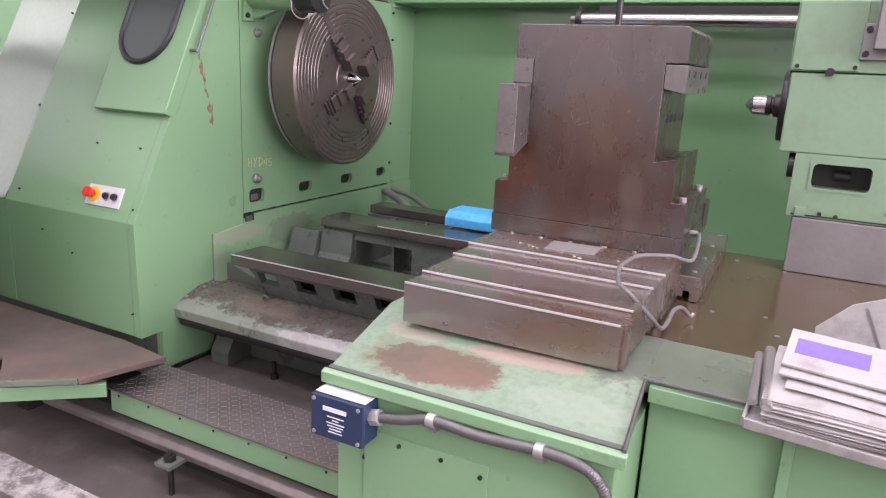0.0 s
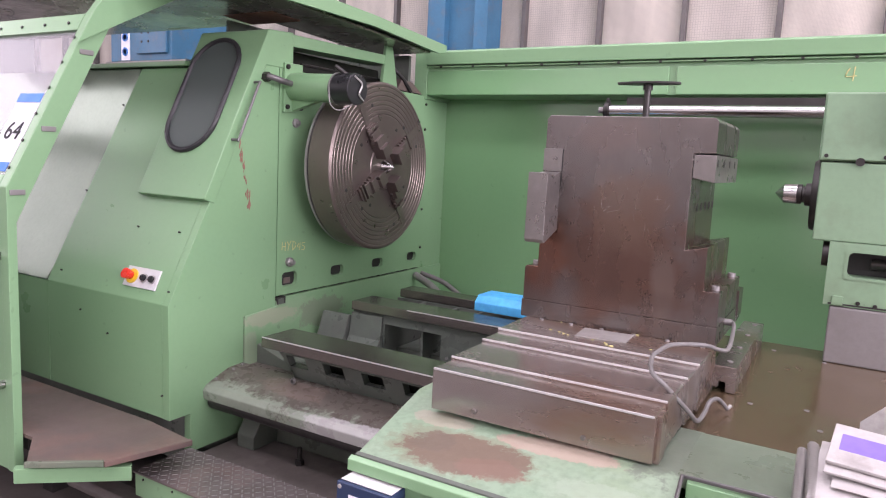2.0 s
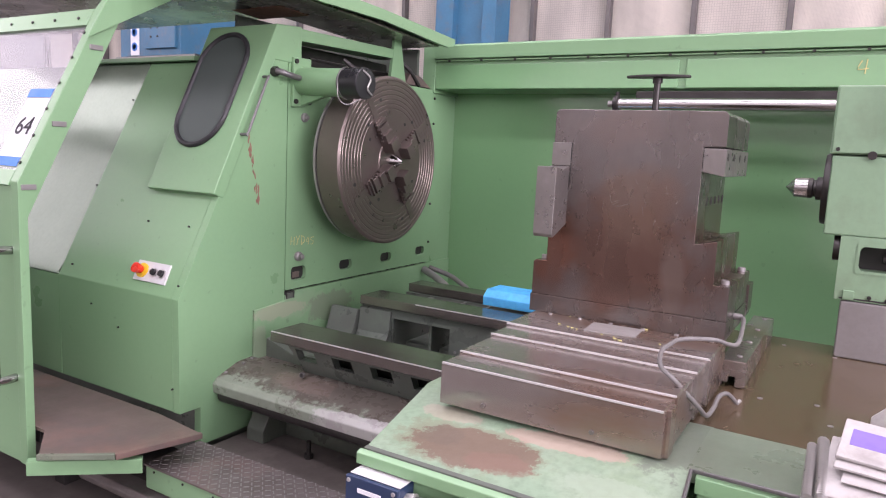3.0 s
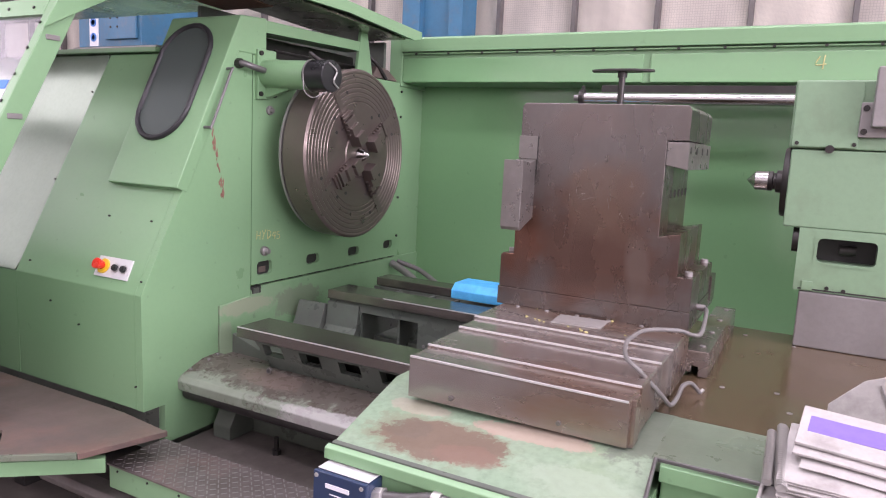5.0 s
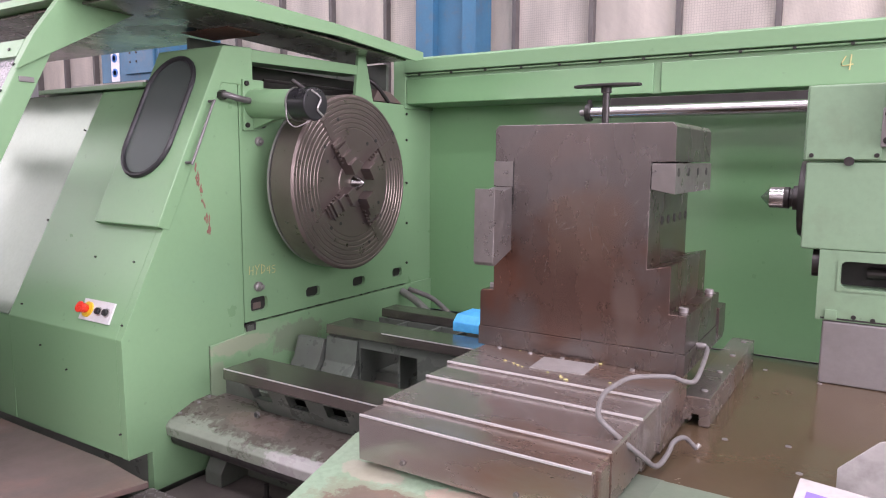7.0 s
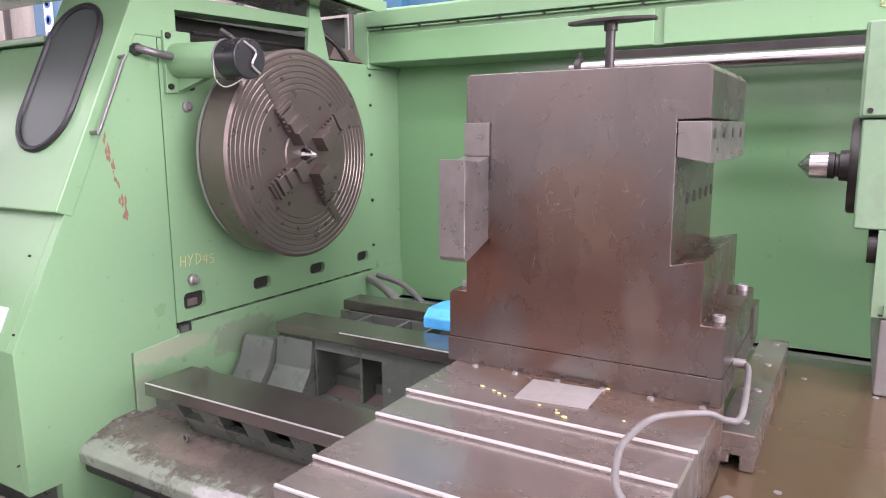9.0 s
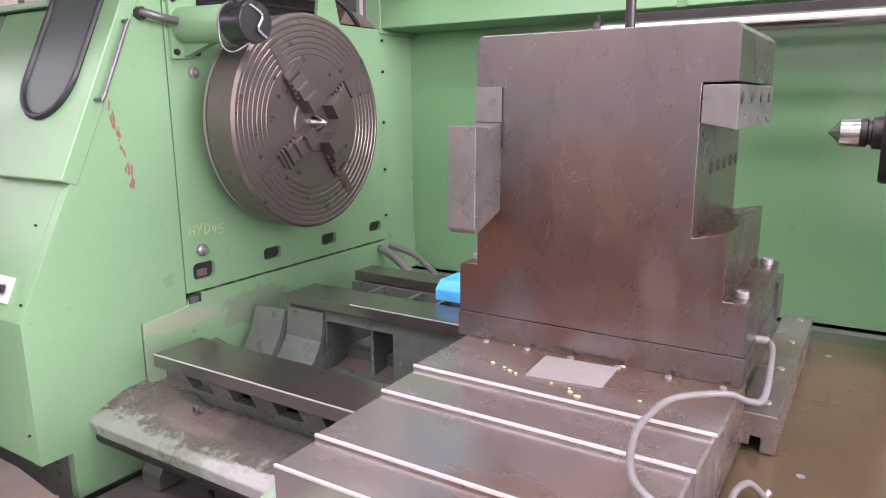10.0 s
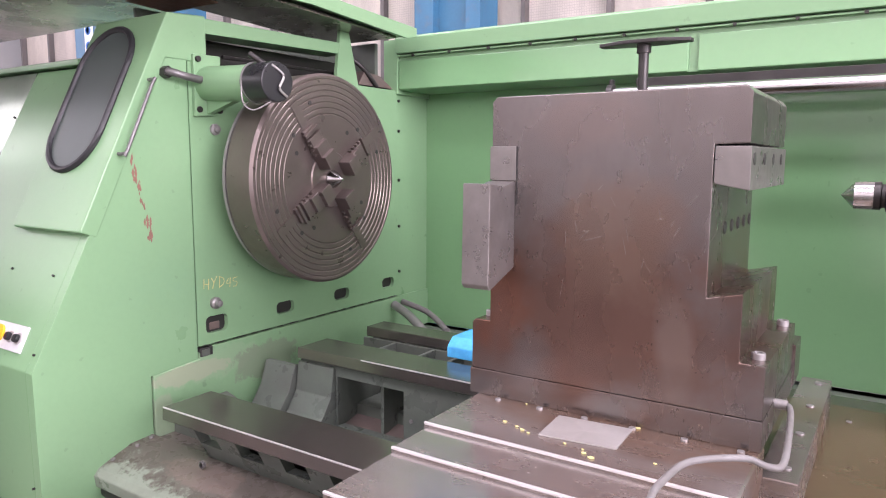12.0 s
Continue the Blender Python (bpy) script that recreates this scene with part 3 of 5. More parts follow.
slots = [(2.060, 0.792, 2.146, 0.850), (2.347, 0.799, 2.433, 0.845), (2.635, 0.799, 2.722, 0.845), (2.922, 0.801, 3.003, 0.847)]
part("face_plate", holed(HX, (2.034, 0.762, 3.026, 1.60), slots, 0.012), GREEN, head, smooth=False)
# flat near-black sheet right behind the plate paints the shade inside the slots
part("recess", box(HX - 0.05, 2.04, 0.765, HX - 0.0135, 3.02, 1.59, 0), VOID, head)
for y0, z0, y1, z1 in slots:
    part("slot_rim", rounded_rim(HX + 0.0015, y0 + 0.002, z0 + 0.003, y1 - 0.002, z1 - 0.003, 0.016, 0.008, 0.02), GREEN, head)
part("core", box(-3.9, 2.12, 0.42, HX - 0.1, 3.3, 1.58, 0.004), GREEN, head)
part("rear_panel", box(HX - 0.06, 3.030, 0.70, HX - 0.004, 3.25, 1.6, 0.003), GREEN, head)
part("base_block", prism([(1.876, 0.30), (1.876, 0.712), (2.033, 0.725), (2.038, 0.756), (3.25, 0.756), (3.25, 0.30)], "x", -3.0, HX + 0.004, 0.004), BASE_PAINT, head, "green paint flaked to filler above the bed")
part("slot_insert", box(HX - 0.03, 2.085, 0.80, HX - 0.012, 2.125, 0.825, 0.004), PLATFORM, head)
part("latch_recess", box(HX - 0.02, 2.036, 0.728, HX + 0.005, 2.082, 0.756, 0.002), VOID, head)
part("latch", box(HX - 0.02, 2.04, 0.73, HX + 0.008, 2.07, 0.75, 0.002), BED_GREEN, head)
bolts(head, [(HX, 3.04, z) for z in (0.86, 1.05, 1.24, 1.44, 1.56)] + [(HX, 2.115, 1.41), (HX, 2.098, 0.885)], (1, 0, 0), 0.006, 0.005)
part("knob", lathe([(0, 0.017), (0.008, 0.017), (0.01, 0.010), (0.02, 0.009), (0.022, 0.0005)], (HX, 2.12, 1.41), "x", 20), GREY_PLATE, head)
part("knob", lathe([(0, 0.018), (0.012, 0.018), (0.016, 0.012), (0.028, 0.010), (0.03, 0.0005)], (HX, 2.098, 0.886), "x", 20), GREY_PLATE, head)
rng = random.Random(21)
y = 2.045
while y < 3.0:                                     # black grime along the seam under the face plate
    n = rng.uniform(0.02, 0.07)
    h = rng.uniform(0.001, 0.0035)
    part("grime", prism([(y, 0.7605), (y + 0.5 * n, 0.7605 + h), (y + n, 0.7605), (y + 0.6 * n, 0.7605 - 0.5 * h)], "x", HX - 0.002, HX + 0.0045, 0), VOID, head)
    y += n + rng.uniform(0.0, 0.03)
# cover screws and scratches on the sloping front
for x, z in ((-2.70, 1.12), (-2.12, 1.02), (-2.71, 1.45), (-2.33, 1.02), (-2.06, 0.84), (-2.64, 0.84)):
    y = slope_y(z)
    part("screw", rod((x, y + 0.002, z), (x, y - 0.005, z + 0.003), 0.0032, 8), DARK_STEEL, head)
for x, z in ((-2.07, 0.50), (-2.35, 0.66), (-2.5, 0.72)):
    part("screw", rod((x, 1.56, z), (x, 1.549, z), 0.0032, 8), DARK_STEEL, head)
rng = random.Random(5)
for k in range(38):                                # red primer where the side paint is scraped
    t = rng.random()
    y, z = 1.845 + 0.05 * t + rng.gauss(0, 0.005), 1.32 - 0.22 * t + rng.uniform(-0.012, 0.012)
    w = rng.uniform(0.0012, 0.0042)
    part("scrape", prism([(y - w, z), (y, z - 3.2 * w), (y + w * 0.8, z - w), (y + 0.2 * w, z + 3 * w)], "x", HX, HX + 0.0014 + 0.00004 * k, 0), RUST_RED, head)
# window box on the slope
BT = 0.475


def front(z):
    return 1.690 + BT * (z - 1.135)


wb = part("window_box", prism([(front(1.135), 1.135), (front(1.726), 1.726), (2.10, 1.735), (2.10, 1.60), (slope_y(1.6) + 0.01, 1.6), (slope_y(1.125) + 0.02, 1.118)], "x", -2.378, HX + 0.004, 0.006), GREEN, head)
tilt = math.atan2(BT, 1)
wc = Vector((-2.235, front(1.49), 1.49))
U, V = Vector((1, 0, 0)), Vector((0, math.sin(tilt), math.cos(tilt)))
N = Vector((0, -math.cos(tilt), math.sin(tilt)))


def oblong(hw, hh, k=14):
    pts = []
    for s in (1, -1):
        for i in range(k + 1):
            a = math.pi * i / k + (0 if s == 1 else math.pi)
            pts.append((hw * math.cos(a), s * (hh - hw) + hw * math.sin(a)))
    return pts


path = [wc + U * u + V * v + N * 0.004 for u, v in oblong(0.118, 0.222)]
b2 = bmesh.new()
b2.faces.new([b2.verts.new(wc + U * u + V * v + N * 0.003) for u, v in oblong(0.112, 0.216)])
ex = bmesh.ops.extrude_face_region(b2, geom=b2.faces[:])
bmesh.ops.translate(b2, verts=[g for g in ex["geom"] if isinstance(g, bmesh.types.BMVert)], vec=-N * 0.002)
part("window_pane", b2, DARK_GLASS, wb, "dark smoked oval window")
part("rubber_gasket", hose(path + [path[0], path[1]], 0.0095, 8, 1), RUBBER, wb, "black rubber gasket")
part("crosshead", prism([(2.0, 1.682), (1.99, 1.726), (2.72, 1.742), (2.72, 1.702)], "x", HX - 0.10, HX + 0.002, 0.003), GREEN, head)
part("inner_tray", box(HX - 0.9, 2.05, 1.60, HX - 0.10, 3.0, 1.615, 0.002), BED_GREEN, head)
# two dark sheets and a box added to stand in for the guard's shaded interior
part("back_sheet", box(HX - 0.95, 2.95, 1.6, HX - 0.05, 2.97, 1.78, 0.002), BED_GREEN, head)
part("side_sheet", box(HX - 0.36, 2.11, 1.615, HX - 0.345, 2.95, 1.80, 0.002), BED_GREEN, head)
part("gear_cover", box(HX - 0.33, 2.2, 1.615, HX - 0.15, 2.85, 1.70, 0.01), DARK_STEEL, head)
part("strut", box(HX - 0.06, 2.10, 1.60, HX - 0.035, 2.125, 1.70, 0.002), DARK_STEEL, head)
part("bracket", prism([(2.66, 1.59), (2.69, 1.80), (2.73, 1.80), (2.79, 1.58)], "x", HX - 0.012, HX + 0.004, 0.002), GREEN, head)
part("rod", hose([(HX - 0.1, 2.72, 1.76), (HX - 0.02, 2.82, 1.68), (HX + 0.0, 2.9, 1.605)], 0.009), DARK_STEEL, head)
part("rag", prism([(2.80, 1.605), (2.84, 1.66), (2.93, 1.65), (3.02, 1.605)], "x", HX - 0.2, HX - 0.01, 0.004), PLATFORM, head, "pale pink board lying on the headstock")
part("thin_rod", rod((HX - 0.05, 2.2, 1.635), (HX - 0.05, 2.8, 1.64), 0.006, 8), DARK_STEEL, head)
part("handle", hose([(HX, 1.905, 1.535), (HX + 0.03, 1.905, 1.535), (HX + 0.032, 1.895, 1.52), (HX + 0.032, 1.815, 1.345), (HX + 0.03, 1.806, 1.335), (HX, 1.806, 1.335)], 0.0048, 8, 2), CONDUIT, head, "slim grey metal pull handle")

# arm with a black end cap over the chuck
arm = thing("coolant_arm", (HX, 2.09, 1.45), "green tube arm with a black capped end beside the chuck", "pipe arm")
part("flange", prism([(2.045, 1.445), (2.045, 1.622), (2.14, 1.624), (2.14, 1.50), (2.12, 1.45)], "x", HX, HX + 0.014, 0.003), GREEN, arm)
part("tube", rod((HX + 0.012, 2.095, 1.54), (-1.80, 2.075, 1.53), 0.05, 32), GREEN, arm)
part("gusset", prism([(HX + 0.012, 1.452), (HX + 0.012, 1.5), (HX + 0.18, 1.50)], "y", 2.085, 2.11, 0.002), GREEN, arm)
part("cap", rod((-1.81, 2.076, 1.53), (-1.715, 2.07, 1.527), 0.054, 32, bev=0.006), BLACK, arm, "black plastic wrapped end cap")
part("collar", rod((-1.805, 2.076, 1.53), (-1.80, 2.076, 1.53), 0.0565, 32), GREY_PLATE, arm)
part("wrap", hose([(-1.715, 2.05, 1.57), (-1.708, 2.085, 1.545), (-1.708, 2.07, 1.51), (-1.712, 2.1, 1.49)], 0.0034, 8), ALU, arm, "crumpled silver tape")
part("lever", rod((-1.765, 2.075, 1.575), (-1.80, 2.05, 1.605), 0.008, 10, bev=0.002), DARK_STEEL, arm)
part("chain", hose([(-1.80, 2.02, 1.53), (-1.79, 2.015, 1.475), (-1.755, 2.02, 1.452), (-1.72, 2.05, 1.475)], 0.0022, 6, 14, 0.35), GREY_PLATE, arm)
part("feed_pipe", hose([(HX - 0.005, 1.955, 1.56), (HX + 0.03, 1.955, 1.56), (HX + 0.05, 1.99, 1.55), (HX + 0.045, 2.05, 1.545)], 0.011, 10), CONDUIT, arm)
part("fitting", rod((HX, 1.955, 1.56), (HX + 0.024, 1.955, 1.56), 0.017, 6), DARK_STEEL, arm)
bolts(arm, [(HX + 0.014, y, z) for y in (2.058, 2.13) for z in (1.465, 1.608)][:3], (1, 0, 0), 0.009, 0.008)

# ---- chuck ----
AY, AZ = 2.382, 1.261
chuck = thing("chuck", (-1.9, AY, AZ - 0.325), "heavy brown-grey four jaw lathe chuck with ring grooves", "chuck")
pr = [(-0.112, 0.20), (-0.112, 0.314), (-0.104, 0.324), (-0.008, 0.326), (0.0, 0.318)]
r = 0.312
while r > 0.19:
    pr += [(0.0, r), (-0.002, r - 0.0025), (-0.002, r - 0.0045), (0.0, r - 0.0065)]
    r -= 0.0175
pr += [(0.0, 0.09), (0.004, 0.086), (0.004, 0.06)]
part("disc", lathe(pr, (-1.815, AY, AZ), "x", 96), CHUCK_STEEL, chuck)
part("backplate", lathe([(0, 0.27), (0, 0.321), (0.010, 0.321), (0.010, 0.27)], (-1.940, AY, AZ), "x", 96), GREY_PLATE, chuck, "dull steel rim behind the disc")
part("hub", rod((HX - 0.02, AY, AZ), (-1.93, AY, AZ), 0.2, 48), CHUCK_STEEL, chuck)
part("centre_point", lathe([(0, 0.028), (0.012, 0.028), (0.05, 0.004), (0.051, 0.0005)], (-1.815, AY, AZ), "x", 32), BRIGHT_STEEL, chuck, "bright steel cone centre")


def jaw(angle):
    rot = Matrix.Translation((-1.815, AY, AZ)) @ Matrix.Rotation(angle, 4, 'X')
    b = prism([(0.0005, 0.055), (0.05, 0.055), (0.05, 0.10), (0.036, 0.10), (0.036, 0.135), (0.024, 0.135), (0.024, 0.165), (0.012, 0.165), (0.012, 0.19), (0.0005, 0.19)], "z", -0.026, 0.026, 0.002)
    b.transform(rot)
    j = part("jaw", b, CHUCK_STEEL, chuck)
    for k in range(5):
        b = box(0.010, 0.108 + 0.017 * k, -0.034, 0.022, 0.114 + 0.017 * k, 0.034, 0.001)
        b.transform(rot)
        part("tooth", b, CHUCK_STEEL, j)
    s = box(0.0004, 0.045, -0.015, 0.0022, 0.275, 0.015, 0)
    s.transform(rot)
    part("jaw_slot", s, CHUCK_STEEL, chuck)
    for ry, rz in ((0.20, 0.055), (0.24, -0.06), (0.15, 0.075)):
        h = rod((-0.001, ry, rz), (0.001, ry, rz), 0.007, 12)
        h.transform(rot)
        part("bolt_hole", h, VOID, chuck)


for k in range(4):
    jaw(radians(35 + 90 * k))

# control station on the slope
N2 = Vector((0, -1, SL)).normalized()
T2 = Vector((0, SL, 1)).normalized()
stn = thing("control_station", (-2.2, 1.585, 0.835), "small grey panel with red emergency stop and two buttons", "control panel")


def on_slope(x, up, out):
    z = 0.865
    return Vector((x, slope_y(z), z)) + T2 * up + N2 * out


b = bmesh.new()
q = [on_slope(x, u, o) for o in (-0.001, 0.006) for x, u in ((-2.285, -0.034), (-2.125, -0.034), (-2.128, 0.034), (-2.288, 0.034))]
vs = [b.verts.new(p) for p in q]
for f in ((0, 1, 2, 3), (7, 6, 5, 4), (0, 4, 5, 1), (1, 5, 6, 2), (2, 6, 7, 3), (3, 7, 4, 0)):
    b.faces.new([vs[i] for i in f])
part("plate", b, PANEL_GREY, stn)
part("collar", rod(on_slope(-2.25, 0, 0.006), on_slope(-2.25, 0, 0.012), 0.025, 24), YELLOW, stn)
part("stop_button", rod(on_slope(-2.25, 0, 0.012), on_slope(-2.25, 0, 0.042), 0.013, 20, r2=0.019, bev=0.004), RED, stn, "red mushroom stop button")
for x in (-2.19, -2.15):
    part("button", rod(on_slope(x, 0, 0.006), on_slope(x, 0, 0.02), 0.011, 18, bev=0.003), BLACK, stn)
    part("bezel", rod(on_slope(x, 0, 0.005), on_slope(x, 0, 0.01), 0.0145, 18), ALU, stn)

# yellow chalk marks on the face plate
def on_face(u, v):
    return (HX + 0.001, 2.06 + u, 0.93 + v)


strokes(head, [[(0, 0.1), (0.05, 1.0)], [(0.5, 0.0), (0.55, 0.95)], [(0.02, 0.5), (0.55, 0.5)], [(0.85, 1.0), (1.1, 0.55)], [(1.45, 1.05), (1.1, 0.5), (0.95, 0.0)],
               [(1.75, 0.95), (1.7, 0.0)], [(1.7, 1.0), (2.15, 0.8), (2.2, 0.35), (1.7, 0.0)], [(2.75, 0.7), (2.5, 0.3), (3.0, 0.25)], [(2.95, 0.75), (2.85, -0.1)],
               [(3.75, 0.7), (3.3, 0.65), (3.3, 0.4), (3.7, 0.25), (3.6, -0.1), (3.25, -0.1)]], on_face, 0.034, 0.0011, YELLOW_CHALK)

# ---- bed ----
bed = thing("lathe_bed", (-1.3, 2.2, FLOOR), "grey-green lathe bed casting with three dark oiled steel ways", "lathe bed")


def way(y0, y1, z, x0, name="way"):
    part(name, prism([(y0, z), (y0 - 0.002, z - 0.034), (y0 + 0.018, z - 0.040), (y1, z - 0.040), (y1, z)], "x", x0, 2.2, 0.003), WAY_STEEL, bed, "dark oiled steel way")


way(1.781, 1.935, 0.687, -1.862)
# pale strips on the worn way edges paint the highlight along the bevel
part("worn_edge", box(-1.858, 1.7795, 0.6845, 2.2, 1.7825, 0.6885, 0.001), STRIP_STEEL, bed, "light strip painting the highlight on the worn edge")
way(2.263, 2.40, 0.737, -1.858)
part("worn_edge", box(-1.60, 2.2617, 0.7345, 2.2, 2.264, 0.7383, 0.001), STRIP_STEEL, bed, "light strip painting the highlight on the worn edge")
way(2.602, 2.70, 0.737, -1.856)
# first web with windows
web1 = [(x, 0.59, x + 0.082, 0.634) for x in [-1.781 + 0.155 * k for k in range(9)]]
b = turned(holed(1.805, (-1.815, 0.50, 2.2, 0.648), web1, -0.03))
for v in b.verts:                                  # the web leans inwards below the way, its end is cut on a slant
    v.co.y += 0.5 * (0.648 - v.co.z)
    if v.co.x < -1.8:
        v.co.x += 0.55 * (0.648 - v.co.z)
part("web", b, DARK_CASTING, bed, smooth=False)
# near-black backing: the shade behind the web windows is in its colour
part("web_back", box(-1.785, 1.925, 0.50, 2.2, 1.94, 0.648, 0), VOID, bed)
part("web", turned(holed(2.282, (-1.862, 0.50, 2.2, 0.70), [(-1.71, 0.505, -1.458, 0.663), (-1.15, 0.505, -0.9, 0.663)], -0.03)), DARK_CASTING, bed, smooth=False)
part("web_back", box(-1.86, 2.59, 0.45, 2.2, 2.60, 0.70, 0), BED_GREEN, bed)
for x in (-1.72, -1.56, -1.448, -1.16, -0.89):
    part("partition", box(x - 0.006, 2.313, 0.48, x + 0.006, 2.588, 0.70, 0.002), DARK_CASTING, bed)
part("chip_floor", prism([(2.315, 0.50), (2.59, 0.56), (2.59, 0.46), (2.315, 0.46)], "x", -1.85, 2.2, 0.002), PLATFORM, bed, "oily brown sloping chip floor")
part("web", box(-1.84, 2.615, 0.45, 2.2, 2.69, 0.70, 0.003), BED_GREEN, bed)
for k in range(6):
    part("rib", box(-1.82 + 0.13 * k, 2.604, 0.60, -1.80 + 0.13 * k, 2.62, 0.70, 0.003), BED_GREEN, bed)
part("valley", box(-2.04, 1.92, 0.44, 2.2, 2.29, 0.50, 0.004), DARK_CASTING, bed)
part("valley", box(-2.04, 2.38, 0.44, 2.2, 2.62, 0.55, 0.004), BED_GREEN, bed)
part("valley", box(-2.04, 2.69, 0.44, 2.2, 3.25, 0.60, 0.004), BED_GREEN, bed)
part("chip_slide", prism([(2.281, 0.50), (2.281, 0.675), (2.262, 0.675), (2.235, 0.60), (2.19, 0.54), (2.10, 0.505), (2.10, 0.50)], "x", -2.0, -1.87, 0.004), DARK_CASTING, bed, "oily green sheet chute")
part("chip_skirt", prism([(2.281, 0.50), (2.281, 0.69), (2.272, 0.69), (2.258, 0.60), (2.22, 0.545), (2.15, 0.505), (2.15, 0.50)], "x", -1.864, -1.716, 0.004), DARK_CASTING, bed)
bolts(bed, [(-1.735, 2.272, 0.60), (-1.84, 2.272, 0.66), (-1.43, 2.282, 0.58)], (0, -1, 0), 0.006, 0.004, GREY_PLATE)
part("chip_slide", prism([(-2.036, 0.50), (-2.036, 0.60), (-1.70, 0.50)], "y", 1.935, 2.13, 0.004), BED_GREEN, bed)
part("deflector", prism([(1.93, 0.57), (2.12, 0.50), (1.93, 0.50)], "x", -1.9, 0.5, 0.003), BED_GREEN, bed)
part("lifting_eye", lathe([(-0.004, 0.010), (0.004, 0.010), (0.004, 0.006), (-0.004, 0.006)], (-1.735, 1.80, 0.555), "y", 16), GREY_PLATE, bed)
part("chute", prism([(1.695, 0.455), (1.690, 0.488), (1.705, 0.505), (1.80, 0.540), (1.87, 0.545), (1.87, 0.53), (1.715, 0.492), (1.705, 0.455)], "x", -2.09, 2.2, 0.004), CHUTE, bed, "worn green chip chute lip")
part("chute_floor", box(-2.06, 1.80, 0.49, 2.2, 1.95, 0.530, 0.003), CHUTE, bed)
part("chute_nose", hose([(-2.02, 1.725, 0.45), (2.2, 1.725, 0.45)], 0.03, 16, 1), DARK_STEEL, bed)
part("base", box(-2.0, 1.90, FLOOR, 2.2, 3.2, 0.46, 0.004), BED_GREEN, bed)
part("base_ledge", box(-2.03, 1.60, FLOOR, 2.2, 1.90, 0.275, 0.004), CONCRETE, bed)
for x in (-1.975, -1.15):
    part("base_rib", prism([(1.905, 0.275), (1.905, 0.41), (1.83, 0.395), (1.785, 0.32), (1.785, 0.275)], "x", x, x + 0.08, 0.006), BED_GREEN, bed)
for x, z in ((-1.62, 0.375), (-1.05, 0.38)):
    part("port", rod((x, 1.906, z), (x, 1.893, z), 0.045, 24), VOID, bed)
for x in (-1.42, -1.28, -1.7):
    part("stud", rod((x, 1.80, 0.27), (x, 1.80, 0.335), 0.008, 12), DARK_STEEL, bed)
    part("nut", rod((x, 1.80, 0.275), (x, 1.80, 0.292), 0.015, 6), DARK_STEEL, bed)
bolts(bed, [(-2.01, 1.80, 0.540), (-2.02, 1.85, 0.543), (-2.03, 1.74, 0.516)], (0, 0, 1), 0.006, 0.006, GREY_PLATE)
part("hose", hose([(-2.02, 2.98, 0.73), (-1.92, 2.95, 0.70), (-1.82, 2.9, 0.665)], 0.018), GREY_PLATE, bed, "grey flexible hose end")
part("hose", hose([(-2.03, 3.05, 0.73), (-1.9, 3.05, 0.70), (-1.74, 2.95, 0.665)], 0.012), CABLE, bed)

# blue block on the rear way
blue = prism([(2.42, 0.742), (2.42, 0.775), (2.45, 0.80), (2.56, 0.80), (2.58, 0.742)], "x", -1.40, -1.02, 0.004)
single("foam_block", blue, CYAN, "bright blue foam block lying on the bed ways", "block")

# ---- step and platform in front of the headstock ----
step = thing("step", (-1.3, 1.5, 0.25), "green step along the bed with worn tread plate", "step")
part("frame", box(-2.0, 1.40, 0.245, 2.0, 1.60, 0.318, 0.004), GREEN, step)
part("tread_plate", box(-2.0, 1.392, 0.320, 2.0, 1.603, 0.326, 0.0015), TREAD, step, "worn diamond tread plate")
b = bmesh.new()
for i in range(72):
    for k in range(10):
        x, y = -1.985 + 0.0215 * i, 1.405 + 0.0212 * k
        a = radians(45 if (i + k) % 2 else -45)
        m = Matrix.LocRotScale((x, y, 0.3262), Euler((0, 0, a)), (0.0155, 0.0034, 0.0028))
        bmesh.ops.create_cube(b, size=1, matrix=m)
tagged(part("tread_pattern", b, GREY_PLATE, step), kind="stuff")
part("lower_rail", prism([(1.37, 0.20), (1.365, 0.222), (1.38, 0.236), (1.44, 0.236), (1.44, 0.20)], "x", -2.3, 2.0, 0.004), TREAD, step)
bolts(step, [(-1.96 + 0.13 * k, 1.40, 0.305) for k in range(9)], (0, -1, 0), 0.0035, 0.003)
for x in (-1.68, -0.6):
    part("levelling_foot", box(x - 0.03, 1.31, 0.195, x + 0.03, 1.39, 0.208, 0.003), BED_GREEN, step)
    part("levelling_bolt", rod((x, 1.34, FLOOR), (x, 1.34, 0.235), 0.009, 12), DARK_STEEL, step)
    part("levelling_nut", rod((x, 1.34, 0.208), (x, 1.34, 0.224), 0.018, 6), DARK_STEEL, step)
# support coloured near-black for the shade under the step
part("support", box(-2.0, 1.46, FLOOR, 2.0, 1.58, 0.245, 0.003), VOID, step)

plat = thing("platform", (-2.4, 1.35, 0.38), "rusty pink-brown floor plate of the sliding guard", "platform")
part("plate", prism([(-1.875, 1.505), (-1.945, 1.27), (-2.11, 1.14), (-2.26, 1.242), (-4.0, 1.242), (-4.0, 1.53), (-2.1, 1.53)], "z", 0.404, 0.416, 0.002), PLATFORM, plat)
part("edge", prism([(-1.868, 1.505), (-1.94, 1.262), (-1.955, 1.268), (-1.885, 1.51)], "z", 0.400, 0.4175, 0.002), PLATFORM, plat)
part("edge", prism([(-1.945, 1.262), (-2.11, 1.132), (-2.115, 1.142), (-1.955, 1.272)], "z", 0.400, 0.4175, 0.002), WORN_GREEN, plat)
part("frame", box(-4.0, 1.25, 0.36, -2.3, 1.5, 0.404, 0.003), DARK_STEEL, plat)
